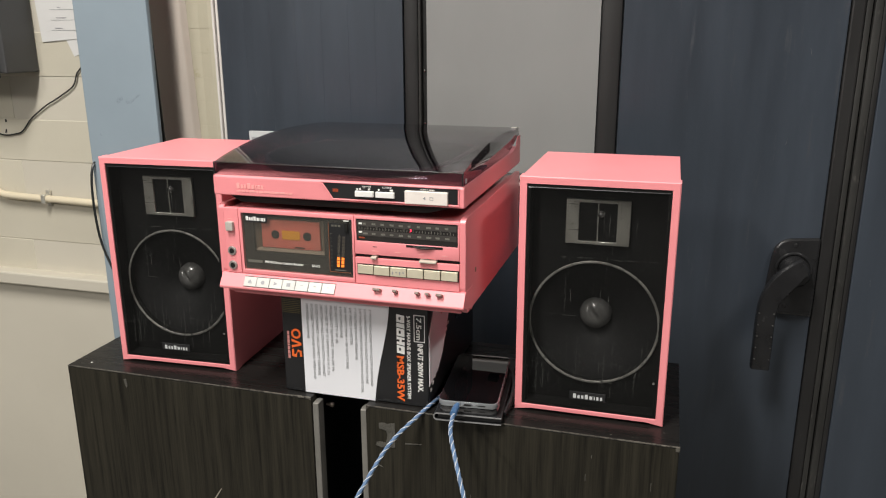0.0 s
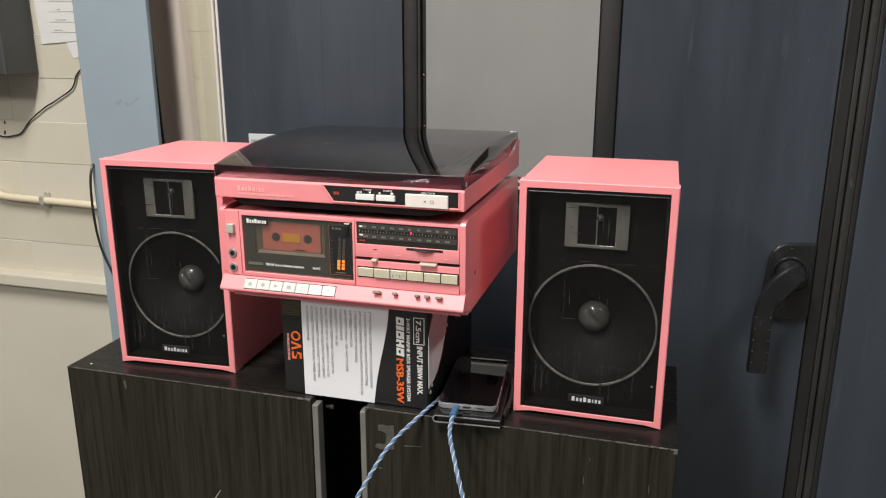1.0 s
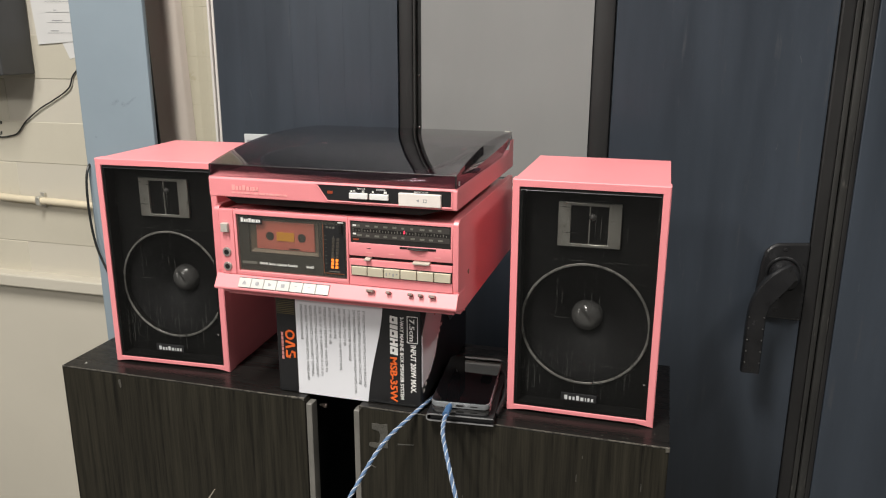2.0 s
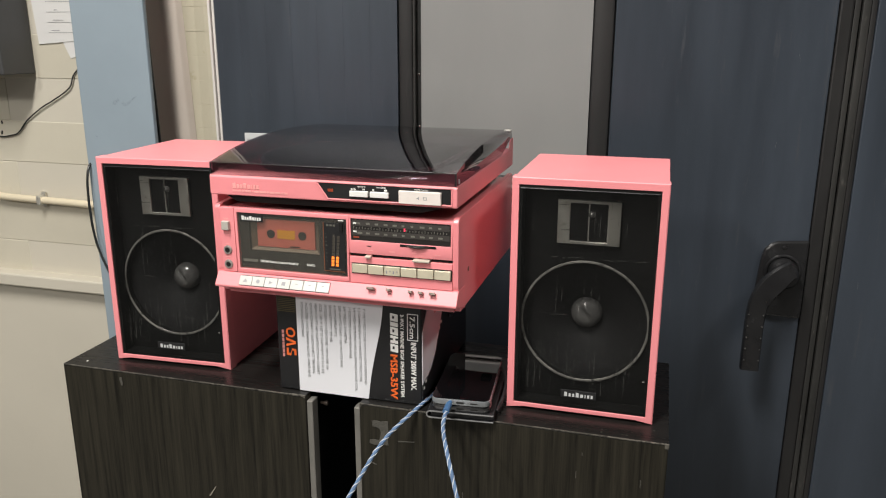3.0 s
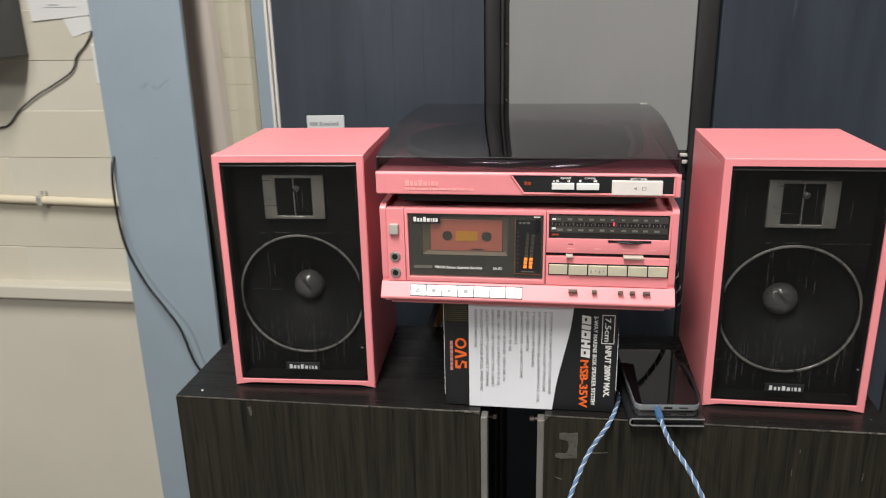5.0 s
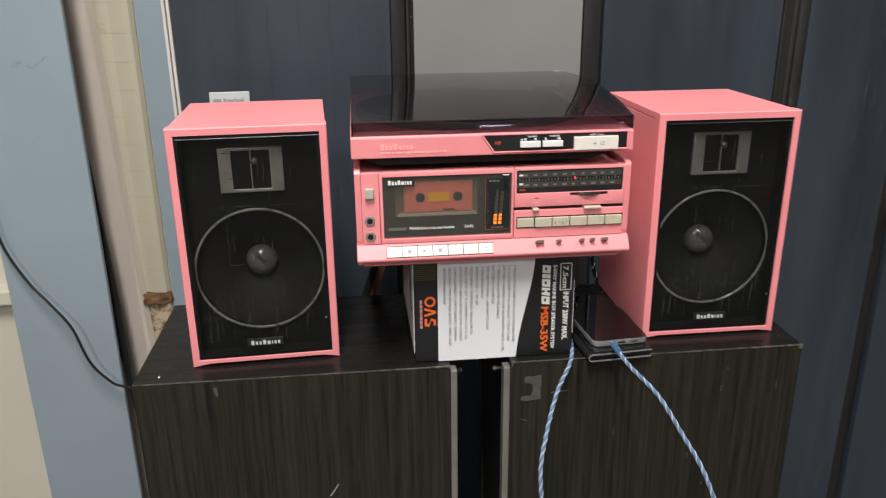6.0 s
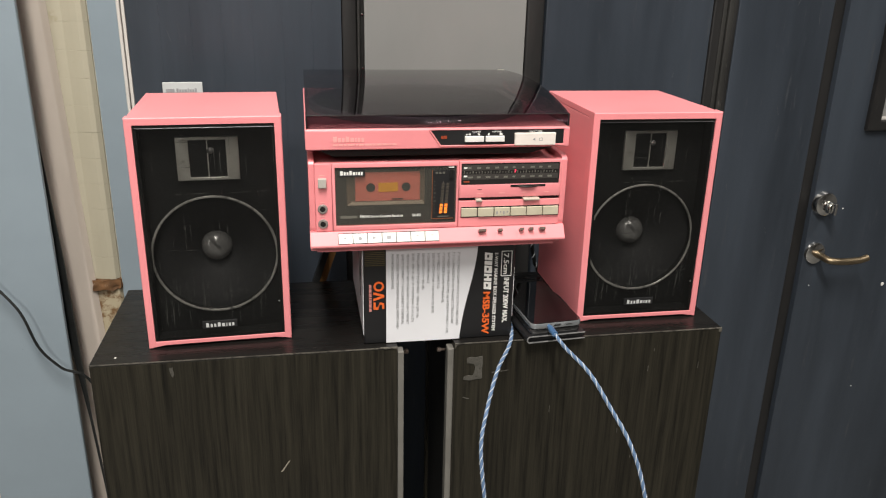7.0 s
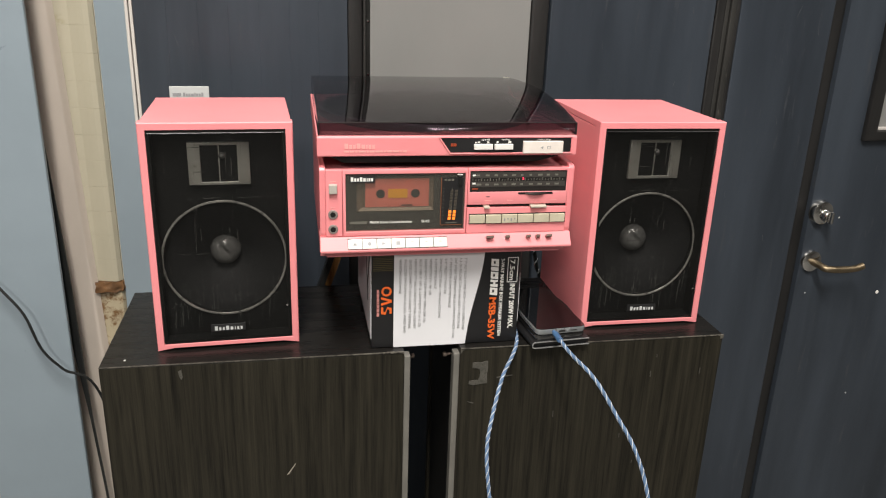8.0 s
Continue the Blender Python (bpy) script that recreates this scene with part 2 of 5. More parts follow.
def gauze(name):
    """Sheer black cloth with pale rubbed lines."""
    m, n, l, p = shader(name)
    out = n["Material Output"]
    p.inputs["Roughness"].default_value = 0.7
    p.inputs["Specular IOR Level"].default_value = 0.2
    tr = n.new("ShaderNodeBsdfTransparent")
    tr.inputs["Color"].default_value = (0.96, 0.96, 0.96, 1)
    lines = []
    for stretch, scale, cut in (((260, 1, 9), 2.6, 0.68), ((10, 1, 260), 2.2, 0.69), ((170, 1, 150), 1.4, 0.755)):
        t = noise_tex(n, l, scale, 3, stretch, 0.5)
        r = ramp(n, [(cut, (0, 0, 0)), (cut + 0.05, (1, 1, 1))])
        l.new(t.outputs["Fac"], r.inputs["Fac"])
        lines.append(r)
    area = noise_tex(n, l, 14.0, 2)
    ar = ramp(n, [(0.42, (0, 0, 0)), (0.62, (1, 1, 1))])
    l.new(area.outputs["Fac"], ar.inputs["Fac"])
    prev = None
    for r in lines:
        if prev is None:
            prev = r.outputs["Color"]
            continue
        mxm = n.new("ShaderNodeMath")
        mxm.operation = "MAXIMUM"
        l.new(prev, mxm.inputs[0])
        l.new(r.outputs["Color"], mxm.inputs[1])
        prev = mxm.outputs[0]
    mul = n.new("ShaderNodeMath")
    mul.operation = "MULTIPLY"
    l.new(prev, mul.inputs[0])
    l.new(ar.outputs["Color"], mul.inputs[1])
    cr = ramp(n, [(0.0, (0.0075, 0.0075, 0.007)), (1.0, (0.05, 0.05, 0.045))])
    l.new(mul.outputs[0], cr.inputs["Fac"])
    l.new(cr.outputs["Color"], p.inputs["Base Color"])
    fac = n.new("ShaderNodeMapRange")
    fac.inputs["To Min"].default_value, fac.inputs["To Max"].default_value = 0.21, 0.78
    l.new(mul.outputs[0], fac.inputs["Value"])
    mx = n.new("ShaderNodeMixShader")
    l.new(fac.outputs["Result"], mx.inputs["Fac"])
    l.new(tr.outputs["BSDF"], mx.inputs[1])
    l.new(p.outputs["BSDF"], mx.inputs[2])
    l.new(mx.outputs["Shader"], out.inputs["Surface"])
    return m


def glow(name, col, power):
    m, n, l, p = shader(name)
    p.inputs["Base Color"].default_value = (*col, 1)
    p.inputs["Emission Color"].default_value = (*col, 1)
    p.inputs["Emission Strength"].default_value = power
    return m


PINK = paint("pink_paint", (0.82, 0.272, 0.292), 0.42, 0.05, 9, 0.05, 420, stain=(0.77, 0.240, 0.258), wear=0.66)
PINK_SIDE = paint("pink_brushed_paint", (0.82, 0.266, 0.286), 0.3, 0.06, 5, 0.08, 300, stretch=(1, 1, 5), coat=0.15)
BLACK = paint("black_plastic", (0.0095, 0.0095, 0.009), 0.5, 0.3, 12, 0.06, spec=0.3)
SCUFF = paint("pale_scuff", (0.078, 0.078, 0.070), 0.7, 0.4, 60, 0.1)
CHAMPAGNE = paint("champagne_button", (0.62, 0.565, 0.43), 0.34, 0.1, 60, 0.03, metal=0.2)
DIM_AMBER = paint("dim_amber_print", (0.22, 0.075, 0.03), 0.5, 0.1, 40, 0.0)
SATIN = paint("satin_black", (0.016, 0.016, 0.017), 0.3, 0.3, 12, 0.05)
CONE = paint("black_paper_cone", (0.006, 0.006, 0.006), 0.7, 0.3, 30, 0.2)
DOME = paint("grey_dust_cap", (0.19, 0.186, 0.178), 0.22, 0.25, 40, 0.06, metal=0.35)
GAUZE = gauze("sheer_black_cloth")
RING = paint("worn_silver_trim", (0.50, 0.485, 0.44), 0.32, 0.35, 25, 0.05, metal=0.5, stain=(0.10, 0.10, 0.09), wear=0.55)
FRAME = paint("brushed_steel", (0.72, 0.70, 0.63), 0.30, 0.2, 18, 0.05, metal=0.75, stain=(0.36, 0.34, 0.29), wear=0.6)
CHROME = paint("chrome", (0.72, 0.71, 0.69), 0.16, 0.08, 20, 0.01, metal=1.0)
BRASS = paint("worn_nickel_brass", (0.30, 0.235, 0.155), 0.44, 0.25, 30, 0.03, metal=1.0)
CREAM = paint("cream_button", (0.77, 0.70, 0.65), 0.38, 0.06, 40, 0.03, stain=(0.64, 0.56, 0.47), wear=0.66)
SILVER = paint("silver_button", (0.60, 0.59, 0.56), 0.3, 0.05, 30, 0.02, metal=0.25)
JACK = paint("dull_socket_metal", (0.33, 0.30, 0.28), 0.35, 0.1, 30, 0.02, metal=0.5)
GREYBTN = paint("grey_button", (0.45, 0.42, 0.38), 0.4, 0.08, 40, 0.03)
WHITE_INK = paint("white_print", (0.78, 0.77, 0.74), 0.5, 0.04, 40, 0.0)
PALE_INK = paint("faded_cream_print", (0.85, 0.37, 0.355), 0.5, 0.1, 60, 0.0)
GREY_INK = paint("grey_print", (0.30, 0.30, 0.31), 0.6, 0.1, 60, 0.0)
DIM_INK = paint("dim_print", (0.13, 0.125, 0.105), 0.5, 0.1, 60, 0.0)
DARK_RED_INK = paint("faded_red_print", (0.55, 0.22, 0.20), 0.6, 0.1, 60, 0.0)
ORANGE_INK = paint("orange_print", (0.80, 0.14, 0.025), 0.45, 0.06, 40, 0.0)
GOLD_INK = paint("gold_print", (0.11, 0.085, 0.03), 0.5, 0.2, 60, 0.0)
CARD_BLACK = paint("black_printed_card", (0.012, 0.012, 0.013), 0.3, 0.35, 8, 0.08, 200)
CARD_WHITE = paint("white_printed_card", (0.74, 0.74, 0.77), 0.42, 0.03, 8, 0.05, 200)
WINDOW = smoked("smoked_window", (0.86, 0.83, 0.79), 0.06, haze=0.045)
LID = smoked("smoked_acrylic", (0.47, 0.42, 0.46), 0.025, 1.6)
CASSETTE = paint("salmon_cassette_shell", (0.68, 0.20, 0.17), 0.4, 0.1, 30, 0.03)
YELLOW = paint("yellow_label", (0.80, 0.40, 0.02), 0.5, 0.05, 30, 0.0)
DECK = paint("dark_deck_well", (0.15, 0.115, 0.09), 0.5, 0.2, 20, 0.05)
DECK_EDGE = paint("grey_deck_edge", (0.42, 0.38, 0.34), 0.4, 0.1, 20, 0.05)
DIAL = paint("dial_glass", (0.022, 0.02, 0.019), 0.12, 0.2, 20, 0.0)
DIAL_BAND = paint("dial_scale_band", (0.055, 0.050, 0.046), 0.2, 0.15, 20, 0.0)
LED_RED = glow("red_led", (1.0, 0.03, 0.08), 1.1)
LED_ORANGE = glow("orange_led", (1.0, 0.24, 0.03), 0.6)
LED_DIM = paint("unlit_led", (0.06, 0.052, 0.042), 0.4, 0.2, 40, 0.0)
AMBER = paint("amber_print", (0.30, 0.05, 0.02), 0.4, 0.1, 40, 0.0)
WOOD = woodgrain("black_ash_veneer", (0.0068, 0.0063, 0.0050), (0.031, 0.0275, 0.0195), (34, 34, 0.8))
WOOD_TOP = woodgrain("black_ash_top", (0.0055, 0.0052, 0.005), (0.013, 0.012, 0.011), (0.9, 12, 12), 0.24)
EDGE_GREY = paint("grey_aluminium_edge", (0.22, 0.21, 0.19), 0.42, 0.15, 20, 0.05, metal=0.4)
CHIP = paint("bare_chipboard", (0.30, 0.27, 0.22), 0.7, 0.3, 60, 0.2)
TAPE = paint("glue_residue", (0.075, 0.071, 0.060), 0.6, 0.4, 60, 0.3, stain=(0.035, 0.032, 0.026), wear=0.52)
DOOR = paint("dark_blue_door_paint", (0.0345, 0.0425, 0.055), 0.34, 0.3, 2.6, 0.18, 120, stretch=(4, 1, 0.45), stain=(0.052, 0.058, 0.068), wear=0.6)
DOOR_GREY = paint("grey_glazing", (0.235, 0.235, 0.23), 0.32, 0.07, 1.6, 0.05, 220, stretch=(2, 1, 0.7))
RUBBER = paint("black_rubber", (0.014, 0.0135, 0.0135), 0.5, 0.35, 14, 0.15, 120, stretch=(1, 1, 0.3), stain=(0.04, 0.038, 0.036), wear=0.64)
STUD = paint("dull_steel_stud", (0.075, 0.073, 0.07), 0.4, 0.1, 40, 0.0, metal=0.3)
RIDGE = paint("worn_grey_rubber", (0.024, 0.0235, 0.022), 0.5, 0.35, 14, 0.15, 120, stretch=(1, 1, 0.3), stain=(0.075, 0.07, 0.064), wear=0.6)
HANDLE = paint("black_powder_coat", (0.016, 0.016, 0.017), 0.24, 0.3, 25, 0.12, 500)
BLUE_STEEL = paint("light_blue_steel_paint", (0.255, 0.31, 0.355), 0.4, 0.08, 3.0, 0.1, 90, stain=(0.215, 0.26, 0.295), wear=0.68)
GREY_RAIL = paint("taupe_rail_paint", (0.58, 0.51, 0.45), 0.36, 0.1, 6, 0.06, 120, stretch=(1, 1, 0.3), stain=(0.39, 0.335, 0.295), wear=0.66)
BEIGE = paint("cream_wall_paint", (0.55, 0.51, 0.415), 0.5, 0.06, 3.0, 0.25, 70, stain=(0.52, 0.47, 0.37), wear=0.66, tone=0.03)
BEIGE_LOW = paint("cream_plaster_paint", (0.57, 0.53, 0.445), 0.5, 0.05, 2.0, 0.15, 60, stain=(0.54, 0.49, 0.40), wear=0.68)
# stained wall cream, its base darkened for the shade beside the column
PIER_PAINT = paint("shaded_cream_pier_paint", (0.47, 0.43, 0.33), 0.5, 0.07, 3.0, 0.2, 70, stain=(0.40, 0.35, 0.24), wear=0.62)
RUST = paint("rusty_broken_masonry", (0.15, 0.072, 0.028), 0.8, 0.6, 26, 0.6, 90, stain=(0.34, 0.27, 0.18), wear=0.6)
RUSTY = paint("rust_stained_cream_paint", (0.46, 0.39, 0.27), 0.6, 0.25, 5, 0.3, 70, stain=(0.17, 0.09, 0.035), wear=0.47)
WHITE_TRIM = paint("off_white_trim", (0.58, 0.55, 0.52), 0.4, 0.1, 8, 0.05, stain=(0.40, 0.37, 0.34), wear=0.64)
LABEL = paint("pale_metal_label", (0.55, 0.56, 0.56), 0.4, 0.06, 20, 0.0)
PAPER = paint("white_paper", (0.64, 0.63, 0.615), 0.6, 0.04, 6, 0.05, 120)
TEAL = paint("teal_sticker", (0.10, 0.30, 0.31), 0.4, 0.08, 20, 0.0)
METAL_BOX = paint("dark_grey_enamel", (0.055, 0.055, 0.056), 0.4, 0.12, 6, 0.08, 200)
CONDUIT = paint("cream_conduit", (0.66, 0.58, 0.43), 0.4, 0.06, 12, 0.05)
CABLE = paint("black_cable", (0.012, 0.013, 0.013), 0.4, 0.2, 30, 0.05)
BLUE_BRAID = paint("blue_braid", (0.085, 0.15, 0.265), 0.65, 0.25, 90, 0.4, 900)
WHITE_BRAID = paint("white_braid", (0.50, 0.52, 0.55), 0.65, 0.15, 90, 0.4, 900)
BLUE_PLUG = paint("blue_plug", (0.05, 0.12, 0.24), 0.35, 0.15, 40, 0.05)
SCREEN = paint("black_phone_glass", (0.003, 0.003, 0.0035), -0.07, 0.05, 10, 0.0, spec=0.6)
ALU = paint("phone_aluminium", (0.40, 0.42, 0.44), 0.24, 0.08, 40, 0.02, metal=0.7)
ALU_DARK = paint("dark_phone_aluminium", (0.20, 0.20, 0.205), 0.22, 0.08, 40, 0.02, metal=0.95)
LEATHER = paint("black_leather_case", (0.010, 0.010, 0.011), 0.46, 0.3, 30, 0.3, 500)
SHEEN = paint("grey_case_edge", (0.20, 0.20, 0.20), 0.4, 0.2, 30, 0.1)
TIMBER = woodgrain("orange_timber", (0.10, 0.042, 0.010), (0.30, 0.15, 0.05), (12, 12, 0.8), 0.5)
FLOOR = paint("grey_floor_paint", (0.15, 0.147, 0.14), 0.3, 0.2, 1.2, 0.1, 40, stain=(0.12, 0.117, 0.11), wear=0.62)
CEILING = paint("white_ceiling_paint", (0.62, 0.61, 0.58), 0.7, 0.05, 2, 0.1, 60)
WEAR = paint("worn_veneer_edge", (0.085, 0.078, 0.065), 0.6, 0.6, 40, 0.2, stain=(0.02, 0.018, 0.015), wear=0.5)
HALL = paint("grey_hall_wall", (0.18, 0.176, 0.17), 0.6, 0.1, 1.0, 0.1, 40)
TAB = paint("dark_metal_tab", (0.17, 0.13, 0.11), 0.35, 0.2, 40, 0.03, metal=0.3)
PLATTER = paint("cast_platter_rim", (0.30, 0.30, 0.31), 0.5, 0.1, 30, 0.03, metal=0.5)
MAT = paint("rubber_mat", (0.02, 0.02, 0.021), 0.7, 0.2, 30, 0.1)
SLIDER = paint("cream_grey_slider", (0.50, 0.45, 0.38), 0.45, 0.08, 40, 0.03)
PINK_TAPE = smoked("clear_tape", (0.80, 0.66, 0.62), 0.15)

# ---- structure ----
solid("floor", box(-4.2, 4.6, -6.2, 2.0, -0.1, 0, 0), FLOOR, "grey painted concrete floor", "floor", "structure")
solid("ceiling", box(-4.2, 4.6, -6.2, 2.0, CEIL, CEIL + 0.1, 0), CEILING, "plain white ceiling", "ceiling", "structure")
solid("wall_south", box(-4.2, 4.6, -6.3, -6.2, 0, CEIL, 0), HALL, "plain grey hall wall", "wall", "structure")
solid("wall_west", box(-4.3, -4.2, -6.3, 2.0, 0, CEIL, 0), HALL, "plain grey hall wall", "wall", "structure")
solid("wall_east", box(4.6, 4.7, -6.3, 2.0, 0, CEIL, 0), HALL, "plain grey hall wall", "wall", "structure")

WY = 1.475
wall = solid("wall_north", box(-4.2, -0.70, WY + 0.0015, 2.0, 0, CEIL, 0), BEIGE_LOW, "cream painted brick wall with faint courses", "wall", "structure")
solid("wall_panel", box(-4.2, -0.93, WY - 0.008, WY + 0.010, 0.0, 0.9725, 0.003), BEIGE_LOW, "smooth cream plastered lower wall", "wall", "structure")
solid("trim", box(-4.2, -0.93, WY - 0.035, WY + 0.010, 0.974, 1.004, 0.004), BEIGE_LOW, "cream painted wall ledge with worn edge", "trim", "structure")
# the wall over the doors
DX, DY, DR = -0.676, 1.328, 3.46
DOORS = pose(DX, DY, 0, 0, 0, DR)
solid("wall_lintel", turned(box(0, 5.4, 0.0, 0.3, 2.7, CEIL, 0), DOORS), BEIGE_LOW, "plain cream wall over the doors", "wall", "structure")


def door_part(name, x0, x1, y0, y1, z0, z1, mat, label, kind="structure", bev=0.002, category="door"):
    return solid(name, turned(box(x0, x1, y0, y1, z0, z1, bev), DOORS), mat, label, category, kind)


# leaves and seals, set out along the doors from their hinge side
leaf_1 = door_part("door_1", 0.0, 0.339, 0.003, 0.05, 0.02, 2.7, DOOR, "dark blue painted boarded folding door leaf")
LEAF_1_EDGES = [0.0, 0.049, 0.097, 0.145, 0.1935, 0.242, 0.2905, 0.339]
for xa, xb in zip(LEAF_1_EDGES, LEAF_1_EDGES[1:]):
    part("board", turned(box(xa + 0.00003, xb - 0.00003, 0.0, 0.0032, 0.02, 2.7, 0.00015, 1), DOORS), DOOR, leaf_1)
seal_1 = door_part("trim", 0.340, 0.3655, 0.003, 0.045, 0.02, 2.7, RUBBER, "black rubber seal between door leaves", bev=0.004, category="trim")
part("seal_ridge", turned(box(0.366, 0.3705, 0.0, 0.04, 0.02, 2.7, 0.0016), DOORS), RIDGE, seal_1, "worn grey seal ridge")
part("seal_slot", turned(box(0.3707, 0.3785, 0.010, 0.04, 0.02, 2.7), DOORS), BLACK, seal_1)
leaf_2 = solid("door_6", turned(merge(box(0.379, 0.6675, 0.0, 0.05, 0.02, 1.257, 0.002), box(0.379, 0.6675, 0.0, 0.05, 2.45, 2.7, 0.002)), DOORS), DOOR, "dark blue painted folding door leaf with a large window", "door", "structure")
win = solid("window_1", turned(box(0.379, 0.6675, 0.008, 0.016, 1.3065, 2.449, 0), DOORS), DOOR_GREY, "flat grey window pane in the folding door", "window", "structure")
part("window_sill", turned(box(0.379, 0.6675, 0.004, 0.045, 1.258, 1.306, 0.003), DOORS), RUBBER, win)
part("bead", turned(box(0.3795, 0.667, -0.003, 0.0035, 1.2975, 1.3025, 0.001), DOORS), WHITE_TRIM, win, "thin pale metal bead")
part("bead", turned(box(0.3795, 0.667, -0.003, 0.0035, 1.286, 1.2915, 0.001), DOORS), WHITE_TRIM, win, "thin pale metal bead")
seal_2 = door_part("trim", 0.6685, 0.7025, 0.004, 0.045, 0.02, 2.7, RUBBER, "black rubber seal between door leaves", bev=0.006, category="trim")
leaf_3 = door_part("door_2", 0.7035, 1.0335, 0.0, 0.05, 0.02, 2.7, DOOR, "dark blue painted folding door leaf with a black handle")
part("seal_lip", turned(box(1.0345, 1.0545, -0.002, 0.04, 0.02, 2.7, 0.003), DOORS), RUBBER, leaf_3)
part("seal_lip", turned(box(1.0552, 1.0640, 0.001, 0.04, 0.02, 2.7, 0.0015), DOORS), RIDGE, leaf_3, "worn grey seal ridge")
part("seal_lip", turned(box(1.0665, 1.0785, -0.001, 0.04, 0.02, 2.7, 0.002), DOORS), RIDGE, leaf_3, "worn grey seal ridge")
part("seal_lip", turned(box(1.0790, 1.0873, 0.001, 0.04, 0.02, 2.7, 0.0015), DOORS), RUBBER, leaf_3)
leaf_4 = door_part("door_3", 1.088, 1.2965, 0.0, 0.05, 0.02, 2.7, DOOR, "dark blue painted fixed door leaf")
seal_3 = door_part("trim", 1.2975, 1.3305, 0.012, 0.045, 0.02, 2.7, RUBBER, "black rubber seal beside the walk-through door", category="trim")
leaf_5 = solid("door_4", turned(merge(window_ring(1.3315, 2.1, 0.02, 2.7, 1.4225, 1.951, 1.2575, 1.949, 0.0, 0.05, 0.002)), DOORS), DOOR, "dark blue walk-through door with a small window", "door", "structure")
part("window_frame", turned(window_ring(1.4215, 1.952, 1.2565, 1.95, 1.450, 1.93, 1.277, 1.928, -0.012, 0.03, 0.004), DOORS), RUBBER, leaf_5)
part("pane", turned(box(1.450, 1.93, 0.008, 0.014, 1.277, 1.928), DOORS), DOOR_GREY, leaf_5, "grey window pane")
part("glazing_bead", turned(box(1.4505, 1.9295, -0.002, 0.0075, 1.2775, 1.2835, 0.001), DOORS), WHITE_TRIM, leaf_5, "pale metal glazing bead")
door_part("door_5", 2.102, 5.4, 0.0, 0.05, 0.02, 2.7, DOOR, "dark blue painted door leaves")

# small screws beside the grey panel
for sz in (1.389, 1.478):
    part("screw", turned(lathe([(0.0005, 0.0068), (0.0018, 0.0072), (0.0022, 0.011)], 0.3752, sz, 10), DOORS), CHROME, seal_1)

# label plate on the first leaf
plate = part("name_plate", turned(box(0.0445, 0.1075, -0.0025, -0.0003, 1.3405, 1.369, 0.001), DOORS), LABEL, leaf_1, "pale grey label plate")
part("logo", turned(bars([0.0135], 0.0052, 0, (0.0495, -0.0029, 1.353), FLAT, 0.0002, (0,)), DOORS), GREY_INK, plate)
part("logo_word", turned(bars([0.0035, 0.003, 0.0035, 0.0045, 0.002, 0.0035, 0.003, 0.0035], 0.0062, 0.0008, (0.066, -0.0029, 1.3527), FLAT, 0.0002, (0, 4, 7)), DOORS), GREY_INK, plate)

# edge trims between the doors and the pier
solid("trim", box(-0.6885, -0.6835, 1.325, 1.36, 0.02, 2.7, 0.0015), WHITE_TRIM, "thin off-white door edge strip", "trim", "structure")
solid("trim", box(-0.6825, -0.6772, 1.329, 1.36, 0.02, 2.7, 0.0015), WHITE_TRIM, "thin off-white door edge strip", "trim", "structure")
solid("door_frame", box(-0.7668, -0.676, 1.472, 1.492, 0.0, 2.7, 0.002), BLUE_STEEL, "light blue steel door frame post", "frame", "structure")

# steel column and rail
col = thing("steel_column", (-0.92, 1.42, 0), "light blue painted steel column with smudges", "column", kind="structure")
part("flange", box(-1.0095, -0.8450, 1.357, 1.368, 0, CEIL, 0.002), BLUE_STEEL, col)
part("web", box(-0.925, -0.915, 1.3685, 1.474, 0, CEIL), BLUE_STEEL, col)
# flat black wedge stands in for the dark gap between column and rail
part("dark_gap_fill", prism([(-0.905, 1.75), (-0.866, 1.75), (-0.862, 1.55), (-0.856, 1.35), (-0.8404, 1.03), (-0.8360, 0.83), (-0.8328, 0.72), (-0.8235, 0.56), (-0.800, 0.0), (-0.803, 0.0), (-0.828, 0.56), (-0.8375, 0.72), (-0.8492, 0.85), (-0.856, 0.94), (-0.862, 1.03), (-0.905, 1.10)], 1.3885, 1.3915), CABLE, col, "black fill standing in for the dark gap beside the rail")
SMUDGE = paint("grey_smudge", (0.17, 0.205, 0.235), 0.45, 0.15, 90, 0.1, stain=(0.25, 0.305, 0.348), wear=0.42)
SCRATCH = paint("faint_door_scratch", (0.085, 0.092, 0.10), 0.5, 0.3, 90, 0.1)
RAIL = [(-0.9050, 1.4320), (-0.8690, 1.4545), (-0.8672, 1.4552), (-0.8650, 1.4560), (-0.8395, 1.4605), (-0.8370, 1.4620), (-0.8290, 1.4718), (-0.9050, 1.4718)]
rb = prism(RAIL, 0.0, CEIL, "z", 0.0008)
for v in rb.verts:
    # leans a little towards the column as it rises
    v.co.x -= 0.036 * (v.co.z - 1.4)
rail = solid("door_rail", rb, GREY_RAIL, "taupe painted steel door rail", "rail", "structure")
